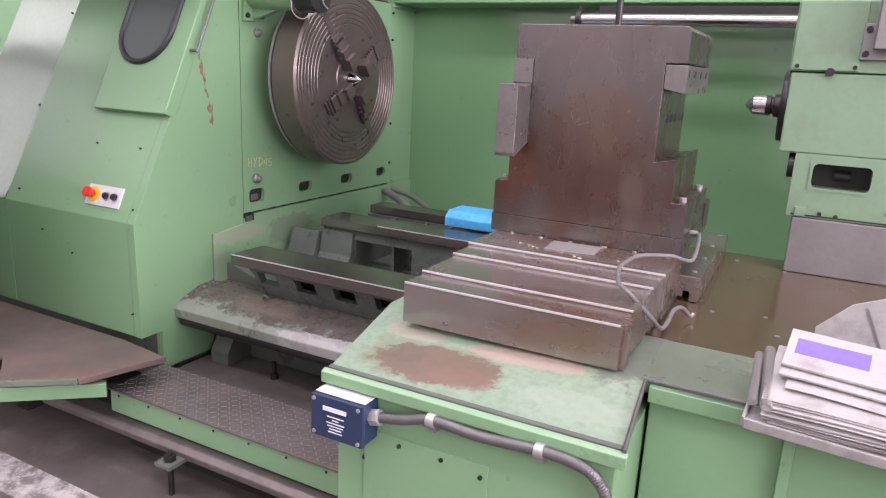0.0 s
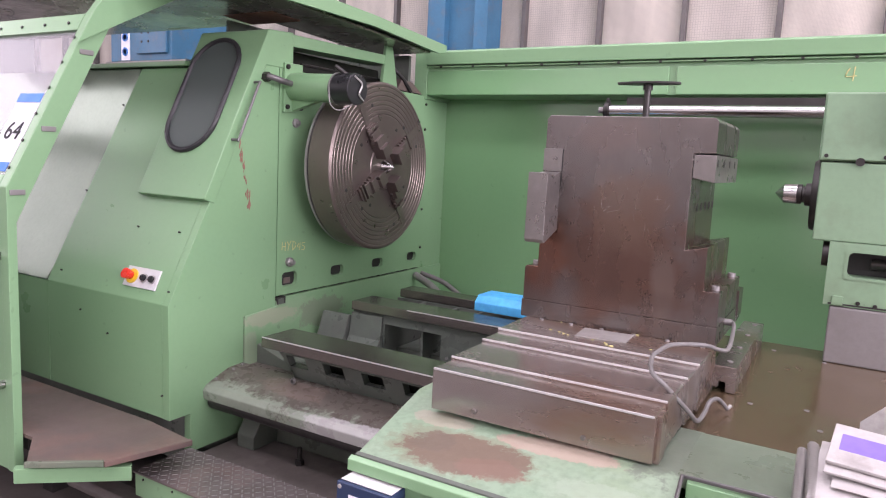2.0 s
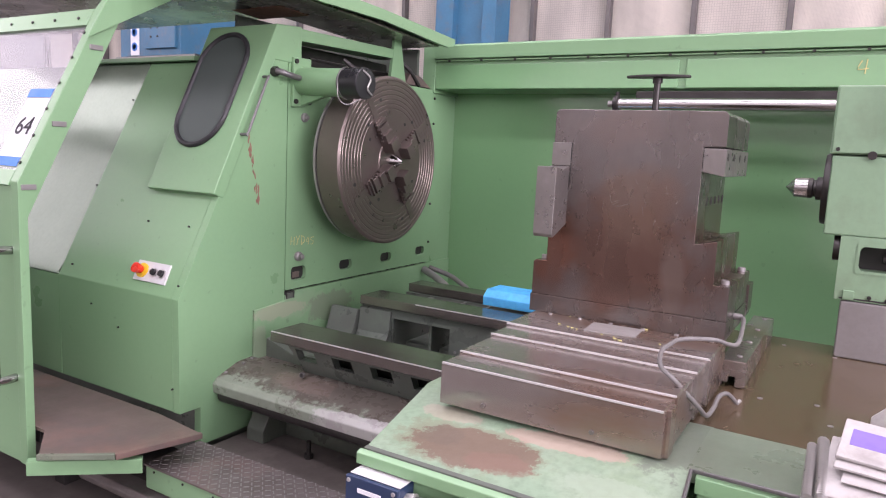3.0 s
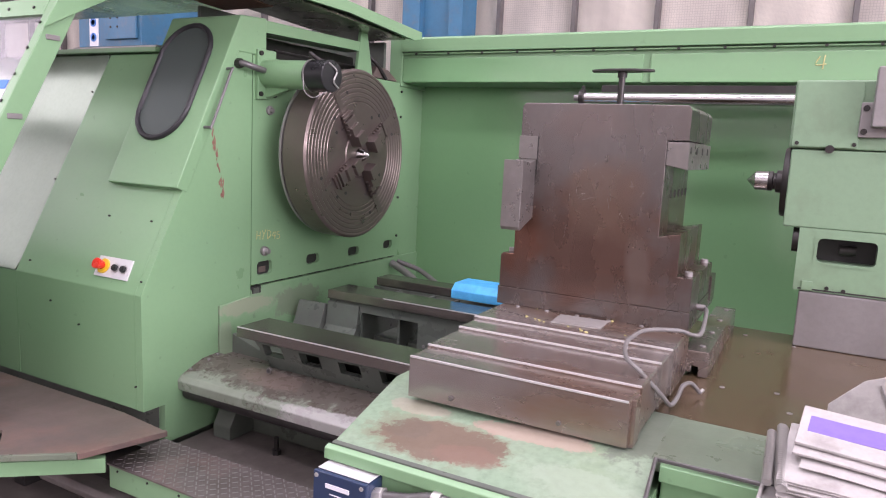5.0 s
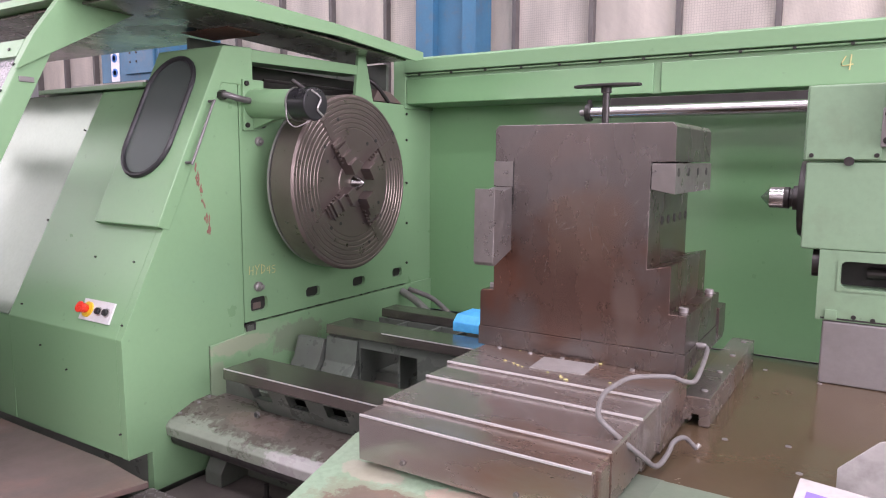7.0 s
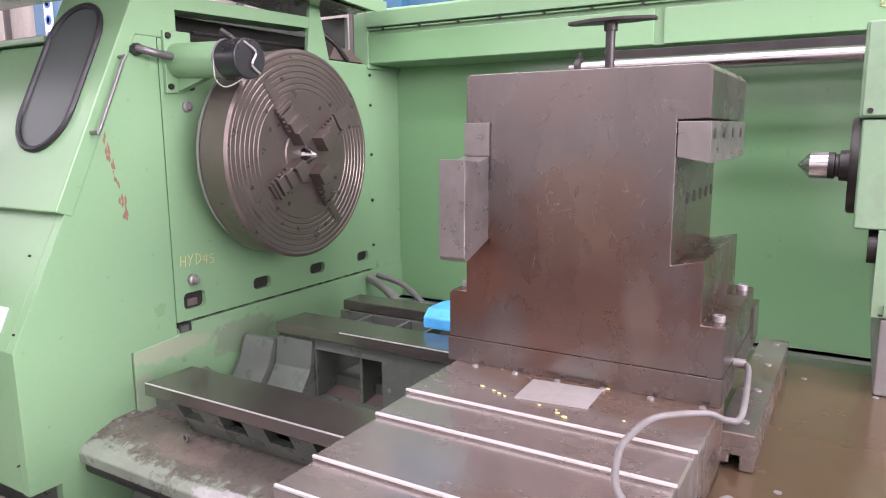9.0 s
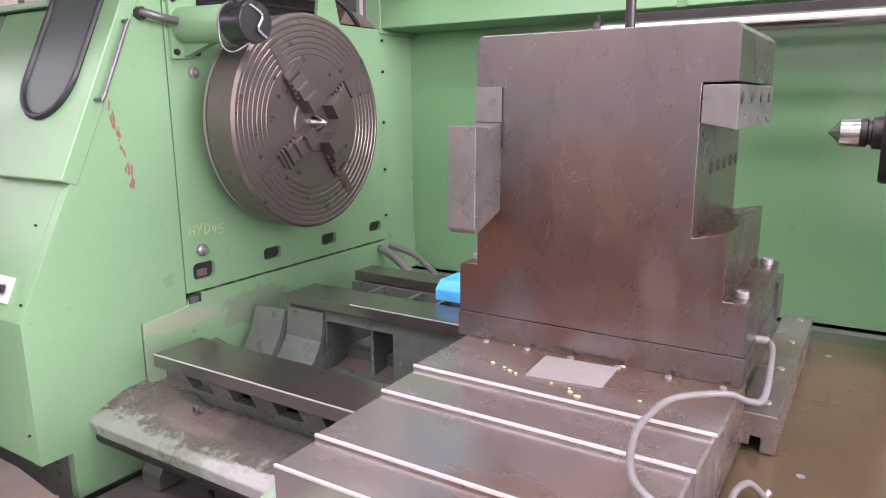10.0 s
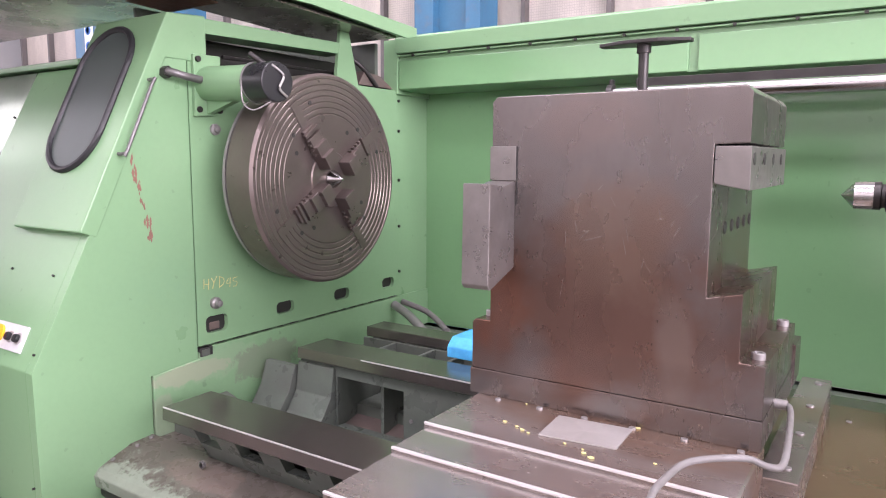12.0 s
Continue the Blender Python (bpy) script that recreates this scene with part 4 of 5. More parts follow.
for x in (-2.5, -3.2):
    part("leg", box(x - 0.03, 1.42, FLOOR, x + 0.03, 1.5, 0.36, 0.004), DARK_STEEL, plat)

# ---- sliding guard ----
guard = thing("sliding_guard", (-2.8, 1.25, 0.3), "green sliding guard with clear window pushed over the headstock", "machine guard")
GX = -2.30
GS = [(1.21, 0.30), (1.21, 1.165), (1.485, 1.70), (1.60, 1.86)]
GI = [(1.238, 0.30), (1.238, 1.06), (1.285, 1.155), (1.55, 1.68), (1.66, 1.83)]
part("edge_post", prism(GS + GI[::-1], "x", GX - 0.04, GX, 0.004), GREEN, guard)
part("bottom_rail", prism([(-2.15, 1.125), (-1.91, 1.325), (-1.935, 1.345), (-2.175, 1.145)], "z", 0.345, 0.388, 0.003), GREEN, guard)
part("lower_panel", box(-4.2, 1.215, 0.30, GX - 0.04, 1.235, 1.155, 0.003), GREEN, guard)


def gpt(x, s, out=0.0):
    a, c = Vector((x, GS[1][0], GS[1][1])), Vector((x, GS[2][0], GS[2][1]))
    n = Vector((0, -(c.z - a.z), c.y - a.y)).normalized()
    return a + (c - a) * s + n * out


def sloped(name, x0, x1, s0, s1, o0, o1, mat, label=""):
    b = bmesh.new()
    vs = [b.verts.new(gpt(x, s, o)) for o in (o0, o1) for x, s in ((x0, s0), (x1, s0), (x1, s1), (x0, s1))]
    for f in ((0, 1, 2, 3), (7, 6, 5, 4), (0, 4, 5, 1), (1, 5, 6, 2), (2, 6, 7, 3), (3, 7, 4, 0)):
        b.faces.new([vs[i] for i in f])
    return part(name, b, mat, guard, label)


sloped("window_rail", -4.2, GX - 0.04, -0.02, 0.06, -0.02, 0.0, GREEN)
sloped("window_rail", -4.2, GX - 0.04, 0.90, 1.0, -0.02, 0.0, GREEN)
sloped("window_sheet", -4.2, GX - 0.04, 0.06, 0.90, -0.012, -0.008, PLEXI, "scratched clear plastic window")
for k in range(6):
    p = gpt(GX - 0.03, 0.1 + 0.15 * k, 0.0)
    part("screw", rod(p, gpt(GX - 0.03, 0.1 + 0.15 * k, 0.004), 0.005, 8), DARK_STEEL, guard)
for k in range(5):
    part("screw", rod(gpt(GX - 0.1 - 0.13 * k, 0.945, 0), gpt(GX - 0.1 - 0.13 * k, 0.945, 0.004), 0.005, 8), DARK_STEEL, guard)
sloped("lot_sheet", -2.475, -2.35, 0.08, 0.52, -0.006, -0.004, WHITE_INK, "white paper lot sheet behind the window")
sloped("sheet_header", -2.475, -2.35, 0.47, 0.52, -0.0035, -0.002, BLUE_PRINT)
sloped("sheet_footer", -2.475, -2.35, 0.08, 0.13, -0.0035, -0.002, BLUE_PRINT)
ga = (gpt(0, 1) - gpt(0, 0)).normalized()
gn = (gpt(0, 0, 1) - gpt(0, 0)).normalized()
c = gpt(-2.412, 0.30, -0.0025)
stroke_text(guard, "64", 0.085, Matrix(((1, 0, 0, c.x), (0, ga.y, gn.y, c.y), (0, ga.z, gn.z, c.z), (0, 0, 0, 1))), BLACK_INK, "lot_number")

for s in (0.0, 0.35, 0.8):
    p = gpt(GX, s, -0.035)
    part("bracket", box(GX - 0.002, p.y - 0.022, p.z - 0.008, GX + 0.004, p.y + 0.022, p.z + 0.008, 0.002), GREY_PLATE, guard)
part("side_gusset", prism([(1.425, 1.60), (1.485, 1.71), (1.595, 1.863), (1.92, 1.87), (1.88, 1.855)], "x", GX + 0.0, GX + 0.012, 0.002), GREEN, guard)
part("handle", hose([(-2.352, 1.215, 0.96), (-2.352, 1.165, 0.96), (-2.352, 1.155, 0.93), (-2.352, 1.155, 0.60), (-2.352, 1.165, 0.57), (-2.352, 1.215, 0.57)], 0.013, 12, 4), BRIGHT_STEEL, guard, "chromed tube handle")
# roof of the guard
part("roof", prism([(1.58, 1.835), (1.60, 1.865), (2.26, 1.85), (2.26, 1.835), (1.62, 1.835)], "x", -4.2, -2.262, 0.002), GREEN, guard)
part("roof_strip", prism([(1.58, 1.835), (1.60, 1.865), (2.4, 1.845), (2.95, 1.815), (2.95, 1.79), (2.4, 1.82), (1.62, 1.835)], "x", -2.26, -1.90, 0.002), GREEN, guard)
part("roof_edge", prism([(1.60, 1.80), (1.585, 1.865), (2.4, 1.848), (2.96, 1.82), (2.96, 1.79), (2.9, 1.775), (2.4, 1.805)], "x", -1.905, -1.892, 0.002), GREEN, guard)
part("roof_sheet", prism([(1.64, 1.822), (1.64, 1.831), (2.24, 1.815), (2.24, 1.806)], "x", -4.1, -2.245, 0.002), ROOF_STEEL, guard)
part("roof_sheet", prism([(1.64, 1.82), (1.64, 1.83), (2.88, 1.785), (2.88, 1.775)], "x", -2.24, -1.93, 0.002), ROOF_STEEL, guard, "bare steel underside with red primer patches")
part("primer_patch", prism([(2.05, 1.803), (2.05, 1.805), (2.2, 1.8), (2.2, 1.797)], "x", -2.35, -2.1, 0), RUST_RED, guard)

# ---- back guard ----
back = thing("back_guard", (-0.6, 3.2, 0.6), "green sheet metal splash guard along the rear of the lathe", "machine guard")
part("sheet", box(-2.08, 3.25, 0.60, 2.2, 3.262, 1.62, 0.002), GLOSS_GREEN, back)
part("beam", box(-2.03, 3.034, 1.602, 2.2, 3.30, 1.75, 0.004), GREEN, back)
for x0, x1 in ((-2.03, -0.894), (-0.865, 0.30), (0.33, 1.5)):
    part("beam_panel", box(x0, 3.024, 1.604, x1, 3.034, 1.716, 0.005), GLOSS_GREEN, back)
part("beam_cap", prism([(3.005, 1.742), (3.0, 1.80), (3.01, 1.808), (3.31, 1.808), (3.31, 1.742)], "x", -2.03, 2.2, 0.004), GREEN, back)
part("gutter", box(-2.03, 3.015, 1.731, 2.2, 3.034, 1.737, 0.002), GREEN, back)
bolts(back, [(-1.95 + 0.17 * k, 3.0155, 1.733) for k in range(16)], (0, -1, 0), 0.006, 0.005)
part("corner_strip", box(-2.075, 3.235, 0.62, -2.05, 3.25, 1.6, 0.002), GREEN, back)
part("sill", box(-2.05, 3.20, 0.575, 2.2, 3.25, 0.60, 0.003), GREY_PLATE, back)
part("end_cap", box(-2.10, 3.02, 1.585, -2.031, 3.31, 1.80, 0.003), GREEN, back)

strokes(back, [[(-0.15, 0.9), (-0.4, 0.25), (0.35, 0.3)], [(0.2, 1.0), (0.12, -0.1)]], lambda u, v: (-0.26 + u, 3.0225, 1.655 + v), 0.045, 0.0022, YELLOW_CHALK)

shaft = thing("guide_shaft", (-0.5, 2.9, 1.5), "bright ground steel guide shaft with end collar", "shaft")
part("shaft", rod((-1.10, 2.9, 1.530), (2.2, 2.9, 1.530), 0.0225, 32), BRIGHT_STEEL, shaft)
part("collar", rod((-1.105, 2.9, 1.53), (-1.085, 2.9, 1.53), 0.033, 24, bev=0.003), DARK_STEEL, shaft)
part("pin", rod((-1.13, 2.9, 1.53), (-1.10, 2.9, 1.53), 0.012, 16, bev=0.002), GREY_PLATE, shaft)
part("tab", box(-1.10, 2.89, 1.55, -1.088, 2.91, 1.578, 0.002), DARK_STEEL, shaft)
part("rail_behind", box(-1.05, 3.0, 1.555, 2.2, 3.03, 1.59, 0.003), DARK_STEEL, shaft)

# ---- tailstock ----
tail = thing("tailstock", (-0.05, 2.45, 0.80), "pale green tailstock with a steel live centre", "tailstock")
part("upper_body", box(-0.303, 2.262, 1.352, 0.6, 2.75, 1.533, 0.006), PALE_GREEN, tail)
part("front_cover", box(-0.298, 2.254, 1.356, -0.141, 2.264, 1.530, 0.003), PALE_GREEN, tail)
part("middle_body", box(-0.296, 2.262, 1.138, 0.6, 2.75, 1.350, 0.006), PALE_GREEN, tail)
part("column", turned(holed(2.262, (-0.252, 0.965, 0.6, 1.138), [(-0.208, 1.045, -0.061, 1.115)], -0.45)), PALE_GREEN, tail, smooth=False)
part("window_frame", turned(rounded_rim(2.2595, -0.204, 1.047, -0.064, 1.113, 0.014, 0.007, -0.03)), PALE_GREEN, tail)
# opening closed by a near-black sheet, its inner shade painted
part("window_back", box(-0.21, 2.34, 1.04, -0.06, 2.35, 1.12, 0), VOID, tail)
part("coupling", rod((-0.15, 2.32, 1.08), (-0.11, 2.32, 1.08), 0.014, 16), DARK_STEEL, tail)
part("cover_seam", box(-0.24, 2.2605, 0.968, 0.6, 2.263, 0.972, 0), VOID, tail)
part("lug", box(-0.232, 2.256, 0.968, -0.205, 2.264, 0.992, 0.002), PALE_GREEN, tail)
bolts(tail, [(-0.13, 2.262, 0.975), (-0.17, 2.262, 0.978), (-0.285, 2.254, 1.366), (-0.15, 2.254, 1.366)], (0, -1, 0), 0.0055, 0.004)
part("base", prism([(2.262, 0.805), (2.262, 0.963), (2.75, 0.963), (2.75, 0.805)], "x", -0.236, 0.6, 0.006), GREY_PLATE, tail, "bare scraped grey steel base")
part("bracket", box(-0.145, 2.244, 1.385, -0.07, 2.256, 1.475, 0.003), GREY_PLATE, tail)
part("bracket_box", box(-0.12, 2.19, 1.41, 0.0, 2.244, 1.56, 0.005), GREY_PLATE, tail)
bolts(tail, [(-0.133, 2.244, 1.40), (-0.133, 2.244, 1.46)], (0, -1, 0), 0.008, 0.006)
part("eyelet", rod((-0.205, 2.258, 1.352), (-0.205, 2.249, 1.352), 0.011, 20), DARK_STEEL, tail)
part("quill_flange", lathe([(0, 0.04), (0, 0.096), (0.006, 0.1), (0.016, 0.1), (0.016, 0.04)], (-0.313, 2.386, 1.256), "x", 48), DARK_STEEL, tail)
part("quill", lathe([(0, 0.02), (0, 0.028), (0.012, 0.029), (0.014, 0.024), (0.02, 0.024), (0.022, 0.032), (0.045, 0.034)], (-0.352, 2.386, 1.256), "x", 40), DARK_STEEL, tail)
part("live_centre", lathe([(0, 0.0006), (0.024, 0.028), (0.058, 0.029), (0.06, 0.02)], (-0.410, 2.386, 1.256), "x", 40), BRIGHT_STEEL, tail, "bright steel live centre")
part("gear", rod((-0.268, 2.30, 1.10), (-0.252, 2.30, 1.10), 0.034, 14), DARK_STEEL, tail)

# ---- carriage: oily plate, tray, cabinet ----
car = thing("carriage", (-0.4, 1.6, FLOOR), "green carriage apron with brown oily top plate", "carriage")
part("top_plate", box(-0.985, 1.50, 0.780, 1.2, 2.40, 0.805, 0.003), OIL_PLATE, car, "brown oil-stained steel plate")
part("saddle_body", box(-0.95, 1.52, 0.74, 1.2, 2.38, 0.779, 0.003), BED_GREEN, car)
part("ledge", box(-0.42, 1.275, 0.785, 1.2, 1.50, 0.8075, 0.004), WORN_GREEN, car)


def tray_z(y):
    return 0.769 + 0.205 * (y - 1.084)


b = bmesh.new()
top = [(-0.940, 1.084), (-0.395, 1.084), (-0.412, 1.269), (-0.412, 1.50), (-0.985, 1.50), (-0.985, 1.372)]
lo = [b.verts.new((x, y, tray_z(min(y, 1.27)) - 0.02)) for x, y in top]
hi = [b.verts.new((x, y, tray_z(min(y, 1.27)))) for x, y in top]
k = len(top)
b.faces.new(hi)
b.faces.new(lo[::-1])
for i in range(k):
    b.faces.new((lo[i], lo[(i + 1) % k], hi[(i + 1) % k], hi[i]))
b.faces.ensure_lookup_table()
bmesh.ops.triangulate(b, faces=b.faces[:2])
part("tray", b, TRAY_PAINT, car, "green tray with paint worn to pink primer and rust", smooth=False)
part("tray_lip", prism([(1.072, 0.745), (1.072, 0.766), (1.084, 0.771), (1.084, 0.745)], "x", -0.948, -0.388, 0.002), GREEN, car)
part("tray_gasket", prism([(1.084, 0.769), (1.084, 0.773), (1.093, 0.775), (1.093, 0.771)], "x", -0.94, -0.40, 0), BED_GREEN, car)
b = hose([(-0.395, 1.08, 0.7725), (-0.408, 1.266, 0.811), (-0.30, 1.268, 0.8115), (1.2, 1.272, 0.812)], 0.004, 8, 1)
part("edge_seal", b, CONDUIT, car, "dark metal edge strip")
part("inner_lip", prism([(1.262, 0.775), (1.262, 0.803), (1.275, 0.8065), (1.275, 0.775)], "x", -0.40, 1.2, 0.002), GREEN, car)
part("front_panel", box(-0.922, 1.09, FLOOR + 0.05, -0.405, 1.52, 0.748, 0.005), GREEN, car)
part("side_panel", box(-0.40, 1.285, FLOOR + 0.05, 1.2, 1.52, 0.775, 0.005), GREEN, car)
part("access_cover", box(-0.86, 1.086, 0.30, -0.612, 1.0905, 0.672, 0.002), GREEN, car)
bolts(car, [(-0.785, 1.086, 0.657), (-0.70, 1.086, 0.657), (-0.625, 1.086, 0.648), (-0.86, 1.09, 0.61)], (0, -1, 0), 0.004, 0.004)
part("corner_seam", box(-0.183, 1.2835, 0.15, -0.179, 1.286, 0.77, 0), VOID, car)
part("slot_bar", prism([(-0.455, 0.815), (-0.455, 0.868), (-0.398, 0.868), (-0.398, 0.806), (-0.42, 0.806), (-0.42, 0.83), (-0.435, 0.83), (-0.435, 0.815)], "y", 1.79, 2.36, 0.003), COVER_STEEL, car, "brown steel guide bar with bolts")
bolts(car, [(-0.42, 1.84 + 0.16 * k, 0.868) for k in range(4)], (0, 0, 1), 0.007, 0.002, GREY_PLATE)
bolts(car, [(-0.36, 1.75, 0.805), (-0.22, 1.66, 0.805), (-0.25, 1.78, 0.805), (-0.36, 2.3, 0.805), (-0.23, 2.25, 0.805)], (0, 0, 1), 0.006, 0.0015, GREY_PLATE)

# terminal box and conduit
tb = thing("terminal_box", (-0.885, 1.05, 0.655), "dark blue terminal box with white printed label", "terminal box")
part("body", box(-0.942, 1.045, 0.660, -0.832, 1.09, 0.739, 0.004), BLUE_BOX, tb)
part("lid", box(-0.943, 1.036, 0.659, -0.831, 1.046, 0.740, 0.003), BLUE_BOX, tb)
part("top_face", box(-0.94, 1.046, 0.7395, -0.833, 1.088, 0.7415, 0.001), PANEL_GREY, tb, "pale scuffed top")
part("logo_bar", box(-0.915, 1.0345, 0.714, -0.865, 1.0362, 0.722, 0), WHITE_INK, tb)
for k, w in enumerate((0.036, 0.014, 0.038, 0.034, 0.026, 0.03)):
    part("print_bar", box(-0.888 - w / 2, 1.0347, 0.703 - 0.0058 * k, -0.888 + w / 2, 1.0362, 0.7046 - 0.0058 * k, 0), WHITE_INK, tb)
bolts(tb, [(x, 1.036, z) for x in (-0.935, -0.84) for z in (0.667, 0.732)], (0, -1, 0), 0.004, 0.002, ALU)
cd = thing("conduit", (-0.6, 1.06, 0.7), "grey ribbed metal conduit clipped to the green cabinet", "conduit")
cpath = spline([(-0.825, 1.066, 0.712), (-0.77, 1.066, 0.722), (-0.712, 1.066, 0.738), (-0.62, 1.066, 0.735), (-0.52, 1.066, 0.742), (-0.46, 1.066, 0.738), (-0.425, 1.066, 0.72), (-0.408, 1.066, 0.68), (-0.405, 1.066, 0.55), (-0.405, 1.066, 0.3)], 16)
part("hose", hose(cpath, 0.0095, 12, 1, 0.05), CONDUIT, cd)
part("gland", rod((-0.832, 1.066, 0.709), (-0.812, 1.066, 0.714), 0.0155, 8, bev=0.002), ALU, cd)
for x, z in ((-0.712, 0.738), (-0.52, 0.742)):
    part("clip", rod((x - 0.008, 1.066, z), (x + 0.008, 1.066, z), 0.0125, 16, bev=0.002), ALU, cd)
    part("clip_foot", box(x - 0.007, 1.068, z - 0.024, x + 0.007, 1.09, z - 0.008, 0.001), GREY_PLATE, cd)

# ---- telescopic covers and tool block (cross slide) ----
cov = thing("way_cover", (-0.67, 1.5, 0.81), "stained steel telescopic way cover with bright edge strips", "way cover")
CV = [(-0.897, -0.460, 1.275, 1.38, 0.896, 0.812), (-0.900, -0.456, 1.351, 1.53, 0.902, 0.812), (-0.904, -0.451, 1.50, 1.62, 0.908, 0.812), (-0.910, -0.446, 1.593, 1.79, 0.914, 0.812)]
for i, (x0, x1, y0, y1, z, zb) in enumerate(CV):
    part("cover_plate", prism([(x0, zb), (x0, z - 0.003), (x0 + 0.003, z), (x1 - 0.003, z), (x1, z - 0.003), (x1, zb)], "y", y0, y1, 0.001), COVER_STEEL, cov, smooth=False)
    part("wiper_strip", box(x0 + 0.002, y0 - 0.0025, z - 0.003, x1 - 0.002, y0 + 0.002, z + 0.0012, 0.0008), STRIP_STEEL, cov, "bright steel edge strip")
bolts(cov, [(-0.80, 1.275, 0.828), (-0.582, 1.275, 0.830)], (0, -1, 0), 0.0048, 0.005, TOOL_STEEL)
part("side_flap", box(-0.462, 1.29, 0.808, -0.452, 1.33, 0.895, 0.002), COVER_STEEL, cov)
bolts(cov, [(-0.86 + 0.078 * k, 1.745, 0.914) for k in range(6)], (0, 0, 1), 0.0055, 0.004, GREY_PLATE)
single("loose_plate", prism([(-0.736, 1.643), (-0.742, 1.733), (-0.624, 1.742), (-0.62, 1.656)], "z", 0.9145, 0.9165, 0), ALU, "dull aluminium plate lying on the way cover", "plate")
rng = random.Random(3)
chips = thing("yellow_flakes", (-0.7, 1.62, 0.9145), "small yellow paint flakes scattered on the steel cover", "debris", kind="stuff")
for x, y in ((-0.752, 1.642), (-0.765, 1.648), (-0.778, 1.655), (-0.803, 1.663), (-0.654, 1.619), (-0.66, 1.63), (-0.81, 1.753), (-0.62, 1.753), (-0.69, 1.635), (-0.56, 1.64), (-0.64, 1.61)):
    s = rng.uniform(0.002, 0.0055)
    part("flake", prism([(x - s, y), (x, y - s * 0.7), (x + s, y - s * 0.2), (x + s * 0.5, y + s * 0.6), (x - s * 0.4, y + s * 0.5)], "z", 0.9145, 0.9162, 0), YELLOW_CHALK, chips)

PY = 1.76
post = thing("tool_block", (-0.68, 1.92, 0.92), "massive browned steel tool block with stepped sides", "tool block")
part("block", prism([(-0.922, 0.960), (-0.922, 1.042), (-0.916, 1.048), (-0.887, 1.048), (-0.887, 1.418), (-0.879, 1.427), (-0.492, 1.427), (-0.484, 1.418), (-0.484, 1.348),
                     (-0.531, 1.347), (-0.531, 1.128), (-0.482, 1.139), (-0.482, 1.040), (-0.447, 1.039), (-0.447, 0.960)], "y", PY, PY + 0.325, 0.002), POST_STEEL, post)
part("foot_plate", box(-0.925, PY - 0.001, 0.914, -0.446, PY + 0.40, 0.9595, 0.002), POST_STEEL, post)
part("side_lip", box(-0.470, PY + 0.32, 0.926, -0.443, PY + 0.40, 1.0, 0.002), POST_STEEL, post)
part("clamp_bar", prism([(-0.530, 1.292), (-0.530, 1.345), (-0.4815, 1.345), (-0.4815, 1.283)], "y", PY - 0.001, PY + 0.33, 0.002), TOOL_STEEL, post, "lighter steel clamp bar")
# holes are flat discs, their depth shade given by the near-black colour
bolts(post, [(-0.4815, PY + 0.02 + 0.085 * k, 1.327) for k in range(4)], (1, 0, 0), 0.009, 0.001, VOID, "hole")
bolts(post, [(-0.531, PY + 0.10 + 0.052 * k, 1.222) for k in range(5)], (1, 0, 0), 0.010, 0.001, VOID, "hole")
part("clamp_key", box(-0.8895, PY - 0.0025, 1.290, -0.841, PY + 0.1, 1.346, 0.0015), TOOL_STEEL, post, "lighter steel key")
part("key_gap", box(-0.841, PY - 0.0012, 1.25, -0.8385, PY + 0.05, 1.346, 0), VOID, post)
part("tool_holder", prism([(PY, 1.145), (PY, 1.289), (PY - 0.04, 1.281), (PY - 0.085, 1.287), (PY - 0.088, 1.125), (PY - 0.08, 1.117)], "x", -0.892, -0.842, 0.002), TOOL_STEEL, post, "scuffed steel tool holder")
for y in (PY + 0.04, PY + 0.29):
    for x in (-0.463, -0.906):
        z = 1.038 if x > -0.5 else 1.046
        b = lathe([(0, 0.0098), (0.010, 0.0098), (0.0112, 0.0088), (0.0112, 0.006), (0.005, 0.0058), (0.0049, 0.0005)], (x, y, z), "z", 24)
        part("socket_screw", b, GREY_PLATE, post)
rng = random.Random(12)
for _ in range(20):
    x, z = rng.gauss(-0.66, 0.05), rng.gauss(1.2, 0.05)
    a, n = rng.uniform(-0.6, 0.6) + math.pi / 2 * rng.choice((1, 1, 0.3)), rng.uniform(0.008, 0.035)
    dx, dz, w = math.cos(a) * n, math.sin(a) * n, rng.uniform(0.0002, 0.0005)
    part("scratch", prism([(x, z), (x + dx, z + dz), (x + dx + w, z + dz - w), (x + w, z - w)], "y", PY - 0.0004, PY + 0.0005, 0), TOOL_STEEL, post)
# hose down the side
part("cable", hose([(-0.444, 1.87, 0.955), (-0.426, 1.865, 0.955), (-0.418, 1.82, 0.948), (-0.41, 1.70, 0.932), (-0.425, 1.675, 0.932), (-0.455, 1.673, 0.937), (-0.508, 1.612, 0.942), (-0.523, 1.545, 0.940), (-0.523, 1.49, 0.938),
                    (-0.505, 1.42, 0.93), (-0.475, 1.40, 0.915), (-0.442, 1.465, 0.855), (-0.432, 1.52, 0.820), (-0.427, 1.57, 0.822), (-0.424, 1.605, 0.836), (-0.412, 1.637, 0.836), (-0.394, 1.652, 0.814)], 0.0047, 10, 8), CABLE, post, "grey rubber cable")
part("cable_gland", rod((-0.449, 1.87, 0.955), (-0.428, 1.87, 0.955), 0.008, 12, bev=0.002), GREY_PLATE, post)
part("cable_tip", rod((-0.394, 1.652, 0.814), (-0.388, 1.657, 0.822), 0.004, 10), ALU, post, "bare metal cable end")

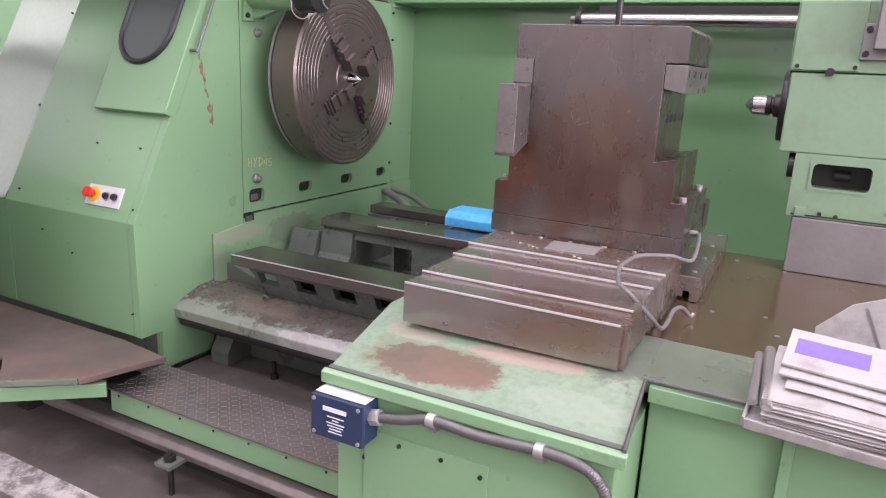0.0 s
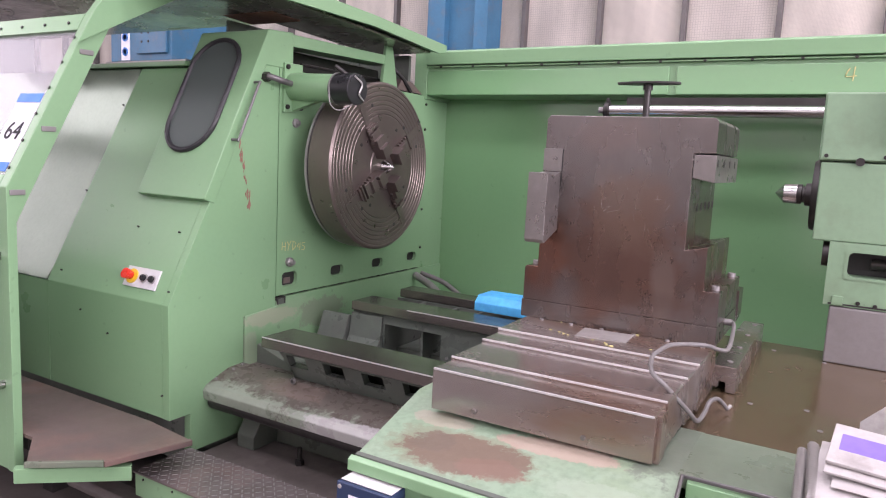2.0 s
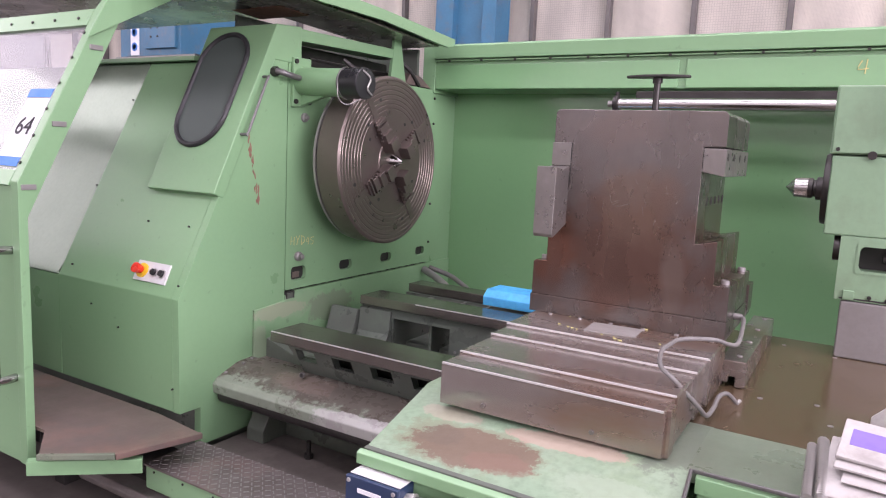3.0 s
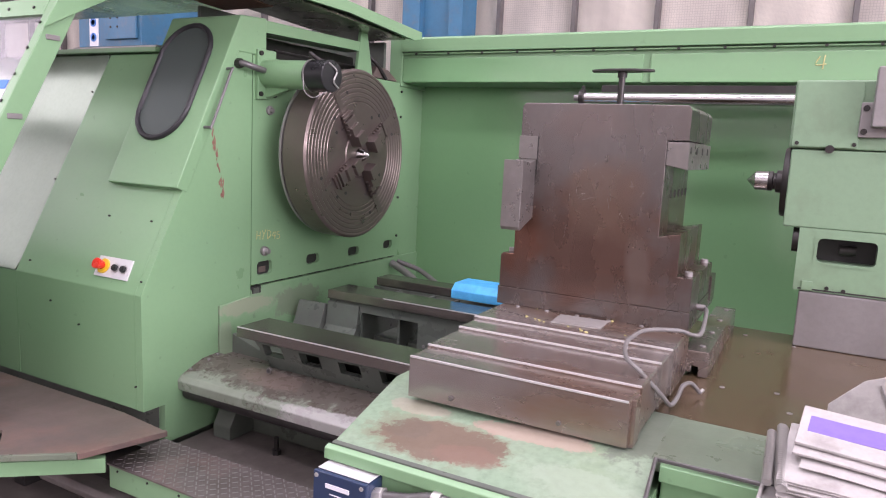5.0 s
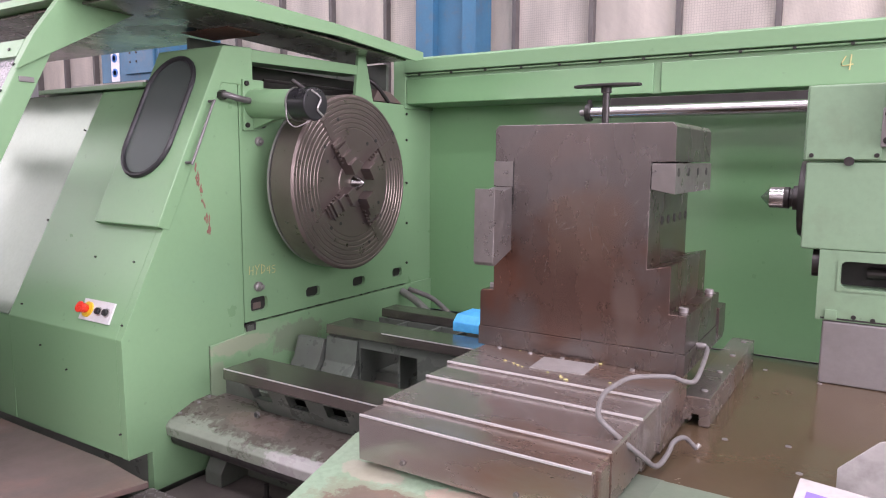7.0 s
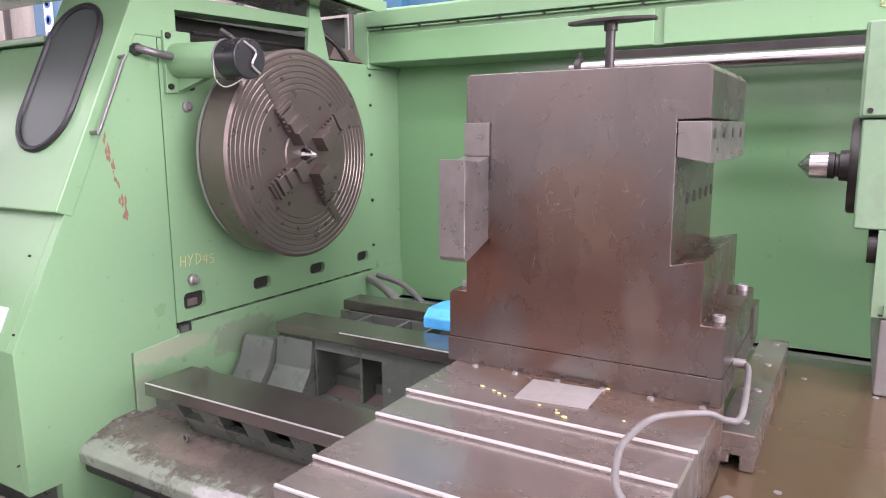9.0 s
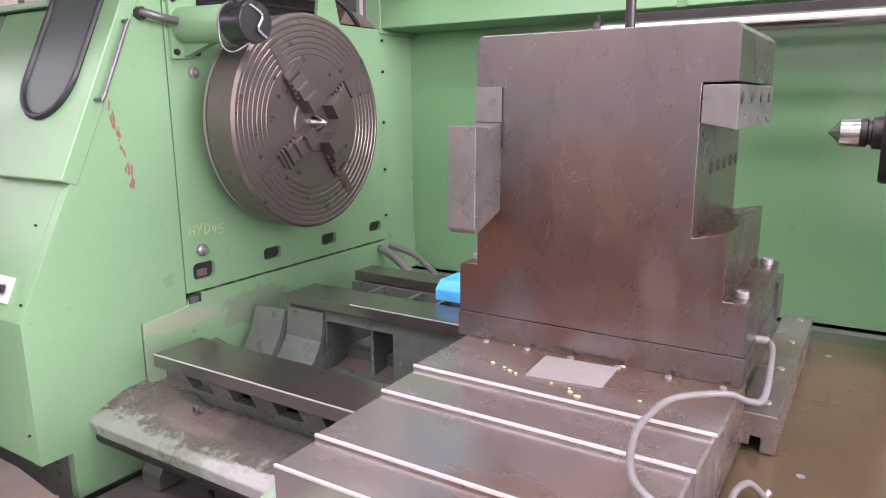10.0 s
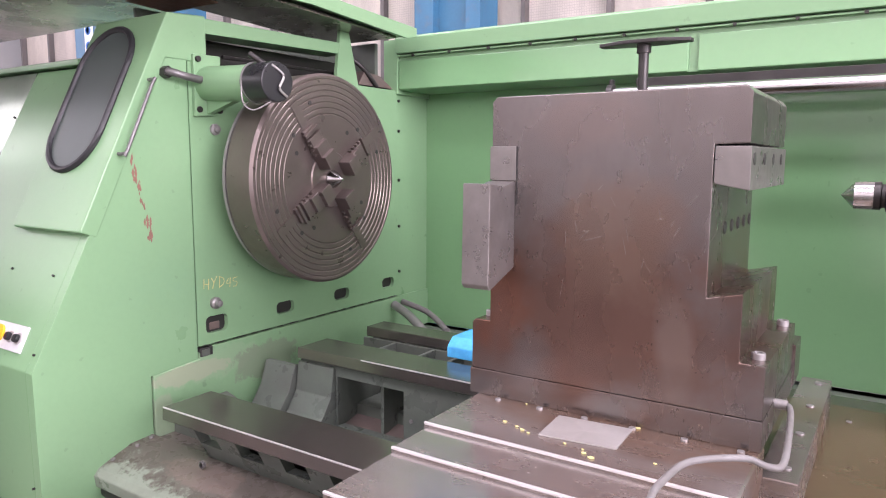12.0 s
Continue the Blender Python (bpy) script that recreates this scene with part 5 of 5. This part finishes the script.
tee = thing("support_tee", (-0.69, 1.93, 1.427), "dark steel rod with a flat tee plate", "support")
part("rod", rod((-0.69, 1.93, 1.424), (-0.69, 1.93, 1.518), 0.0085, 16), DARK_STEEL, tee)
part("collar", rod((-0.69, 1.93, 1.505), (-0.69, 1.93, 1.52), 0.012, 16), DARK_STEEL, tee)
part("plate", prism([(-0.768, 1.925), (-0.72, 1.905), (-0.66, 1.905), (-0.612, 1.925), (-0.612, 1.945), (-0.66, 1.955), (-0.72, 1.955), (-0.768, 1.945)], "z", 1.519, 1.525, 0.001), DARK_STEEL, tee)
for x in (-0.745, -0.635):
    part("hole", rod((x, 1.935, 1.5245), (x, 1.935, 1.5256), 0.006, 12), PAPER, tee)

# ---- papers on a small shelf ----
TILT = Matrix.Translation((-0.050, 1.2285, 0.815)) @ Matrix.Rotation(radians(-6), 4, 'Z') @ Matrix.Rotation(radians(17), 4, 'X')
shelf = thing("paper_shelf", (-0.1, 1.25, 0.30), "soiled white metal shelf on a green stalk", "shelf")
b = box(-0.195, -0.03, -0.012, 0.30, 0.16, -0.006, 0.003)
for x0, y0, x1, y1 in ((-0.195, -0.034, 0.30, -0.028), (-0.199, -0.03, -0.193, 0.16)):
    box(x0, y0, -0.016, x1, y1, 0.004, 0.003, b)
b.transform(TILT)
part("tray", b, PAPER, shelf)
part("stalk", box(-0.186, 1.268, 0.30, -0.168, 1.284, 0.818, 0.003), GREEN, shelf)


def sheets(w0, w1, d0, d1, z, th, turn=0.0, wave=0.004):
    b = box(w0, d0, z, w1, d1, z + th, 0.0018)
    bmesh.ops.subdivide_edges(b, edges=[e for e in b.edges if e.calc_length() > 0.08], cuts=10, use_grid_fill=True)
    for v in b.verts:
        v.co.z += wave * math.sin(v.co.x * 19 + z * 90) + wave * 0.6 * math.sin(v.co.y * 31 + z * 50)
    b.transform(TILT @ Matrix.Rotation(radians(turn), 4, 'Z'))
    return b


rng = random.Random(8)
zz = -0.004
for k in range(11):
    th = rng.choice((0.002, 0.003, 0.004))
    single("booklet", sheets(-0.163 + rng.uniform(-0.012, 0.012), 0.24, -0.022 + rng.uniform(-0.005, 0.01), 0.13 + rng.uniform(-0.01, 0.01), zz, th, rng.uniform(-1.6, 1.6), 0.0022), PAPER, "soiled white booklet in a stack on the shelf", "booklet", "stack of booklets")
    zz += th + 0.0007
top = thing("notebook", (-0.095, 1.30, 0.80), "white notebook with a purple printed band", "notebook")
part("back_cover", sheets(-0.176, 0.24, -0.014, 0.135, zz, 0.002, 1.0, 0.002), PAPER, top)
part("page", sheets(-0.150, 0.24, 0.012, 0.14, zz + 0.006, 0.0015, -0.5, 0.003), PAPER, top)
part("page", sheets(-0.163, 0.24, 0.034, 0.145, zz + 0.013, 0.005, 0.4, 0.003), PAPER, top)
part("cover", sheets(-0.163, 0.24, 0.05, 0.148, zz + 0.021, 0.006, 0, 0.0022), PAPER, top)
part("printed_band", sheets(-0.150, -0.046, 0.084, 0.124, zz + 0.0275, 0.0006, 0, 0.0022), PURPLE, top, "purple printed band")
for (xa, ya), (xb, yb), zs, wide in (((-0.188, -0.012), (-0.203, 0.114), 0.022, 0.0075), ((-0.166, -0.028), (-0.189, 0.121), 0.032, 0.0085)):
    coil = [TILT @ Vector((xa + (xb - xa) * k / 240 + wide * math.cos(k * 0.785), ya + (yb - ya) * k / 240, zs + wide * math.sin(k * 0.785))) for k in range(241)]
    part("spiral", hose(coil, 0.0011, 5, 1), ALU, top, "wire spiral binding")
    part("spine", rod(TILT @ Vector((xa, ya, zs)), TILT @ Vector((xb, yb, zs)), wide * 0.8, 12), PAPER, top)
chute = thing("paper_bin", (0.05, 1.55, 0.81), "scuffed white sheet metal bin behind the papers", "bin")
part("front_sheet", prism([(-0.160, 0.808), (-0.160, 0.880), (-0.108, 0.934), (-0.061, 0.954), (0.25, 0.960), (0.25, 0.808)], "y", 1.53, 1.534, 0.001), PAPER, chute)
part("fold", prism([(-0.085, 0.93), (-0.083, 0.932), (-0.043, 0.84), (-0.046, 0.84)], "y", 1.527, 1.5295, 0), GREY_PLATE, chute)
part("side_sheet", prism([(1.534, 0.808), (1.534, 0.93), (1.66, 0.95), (1.66, 0.808)], "x", 0.0, 0.004, 0.001), PAPER, chute)
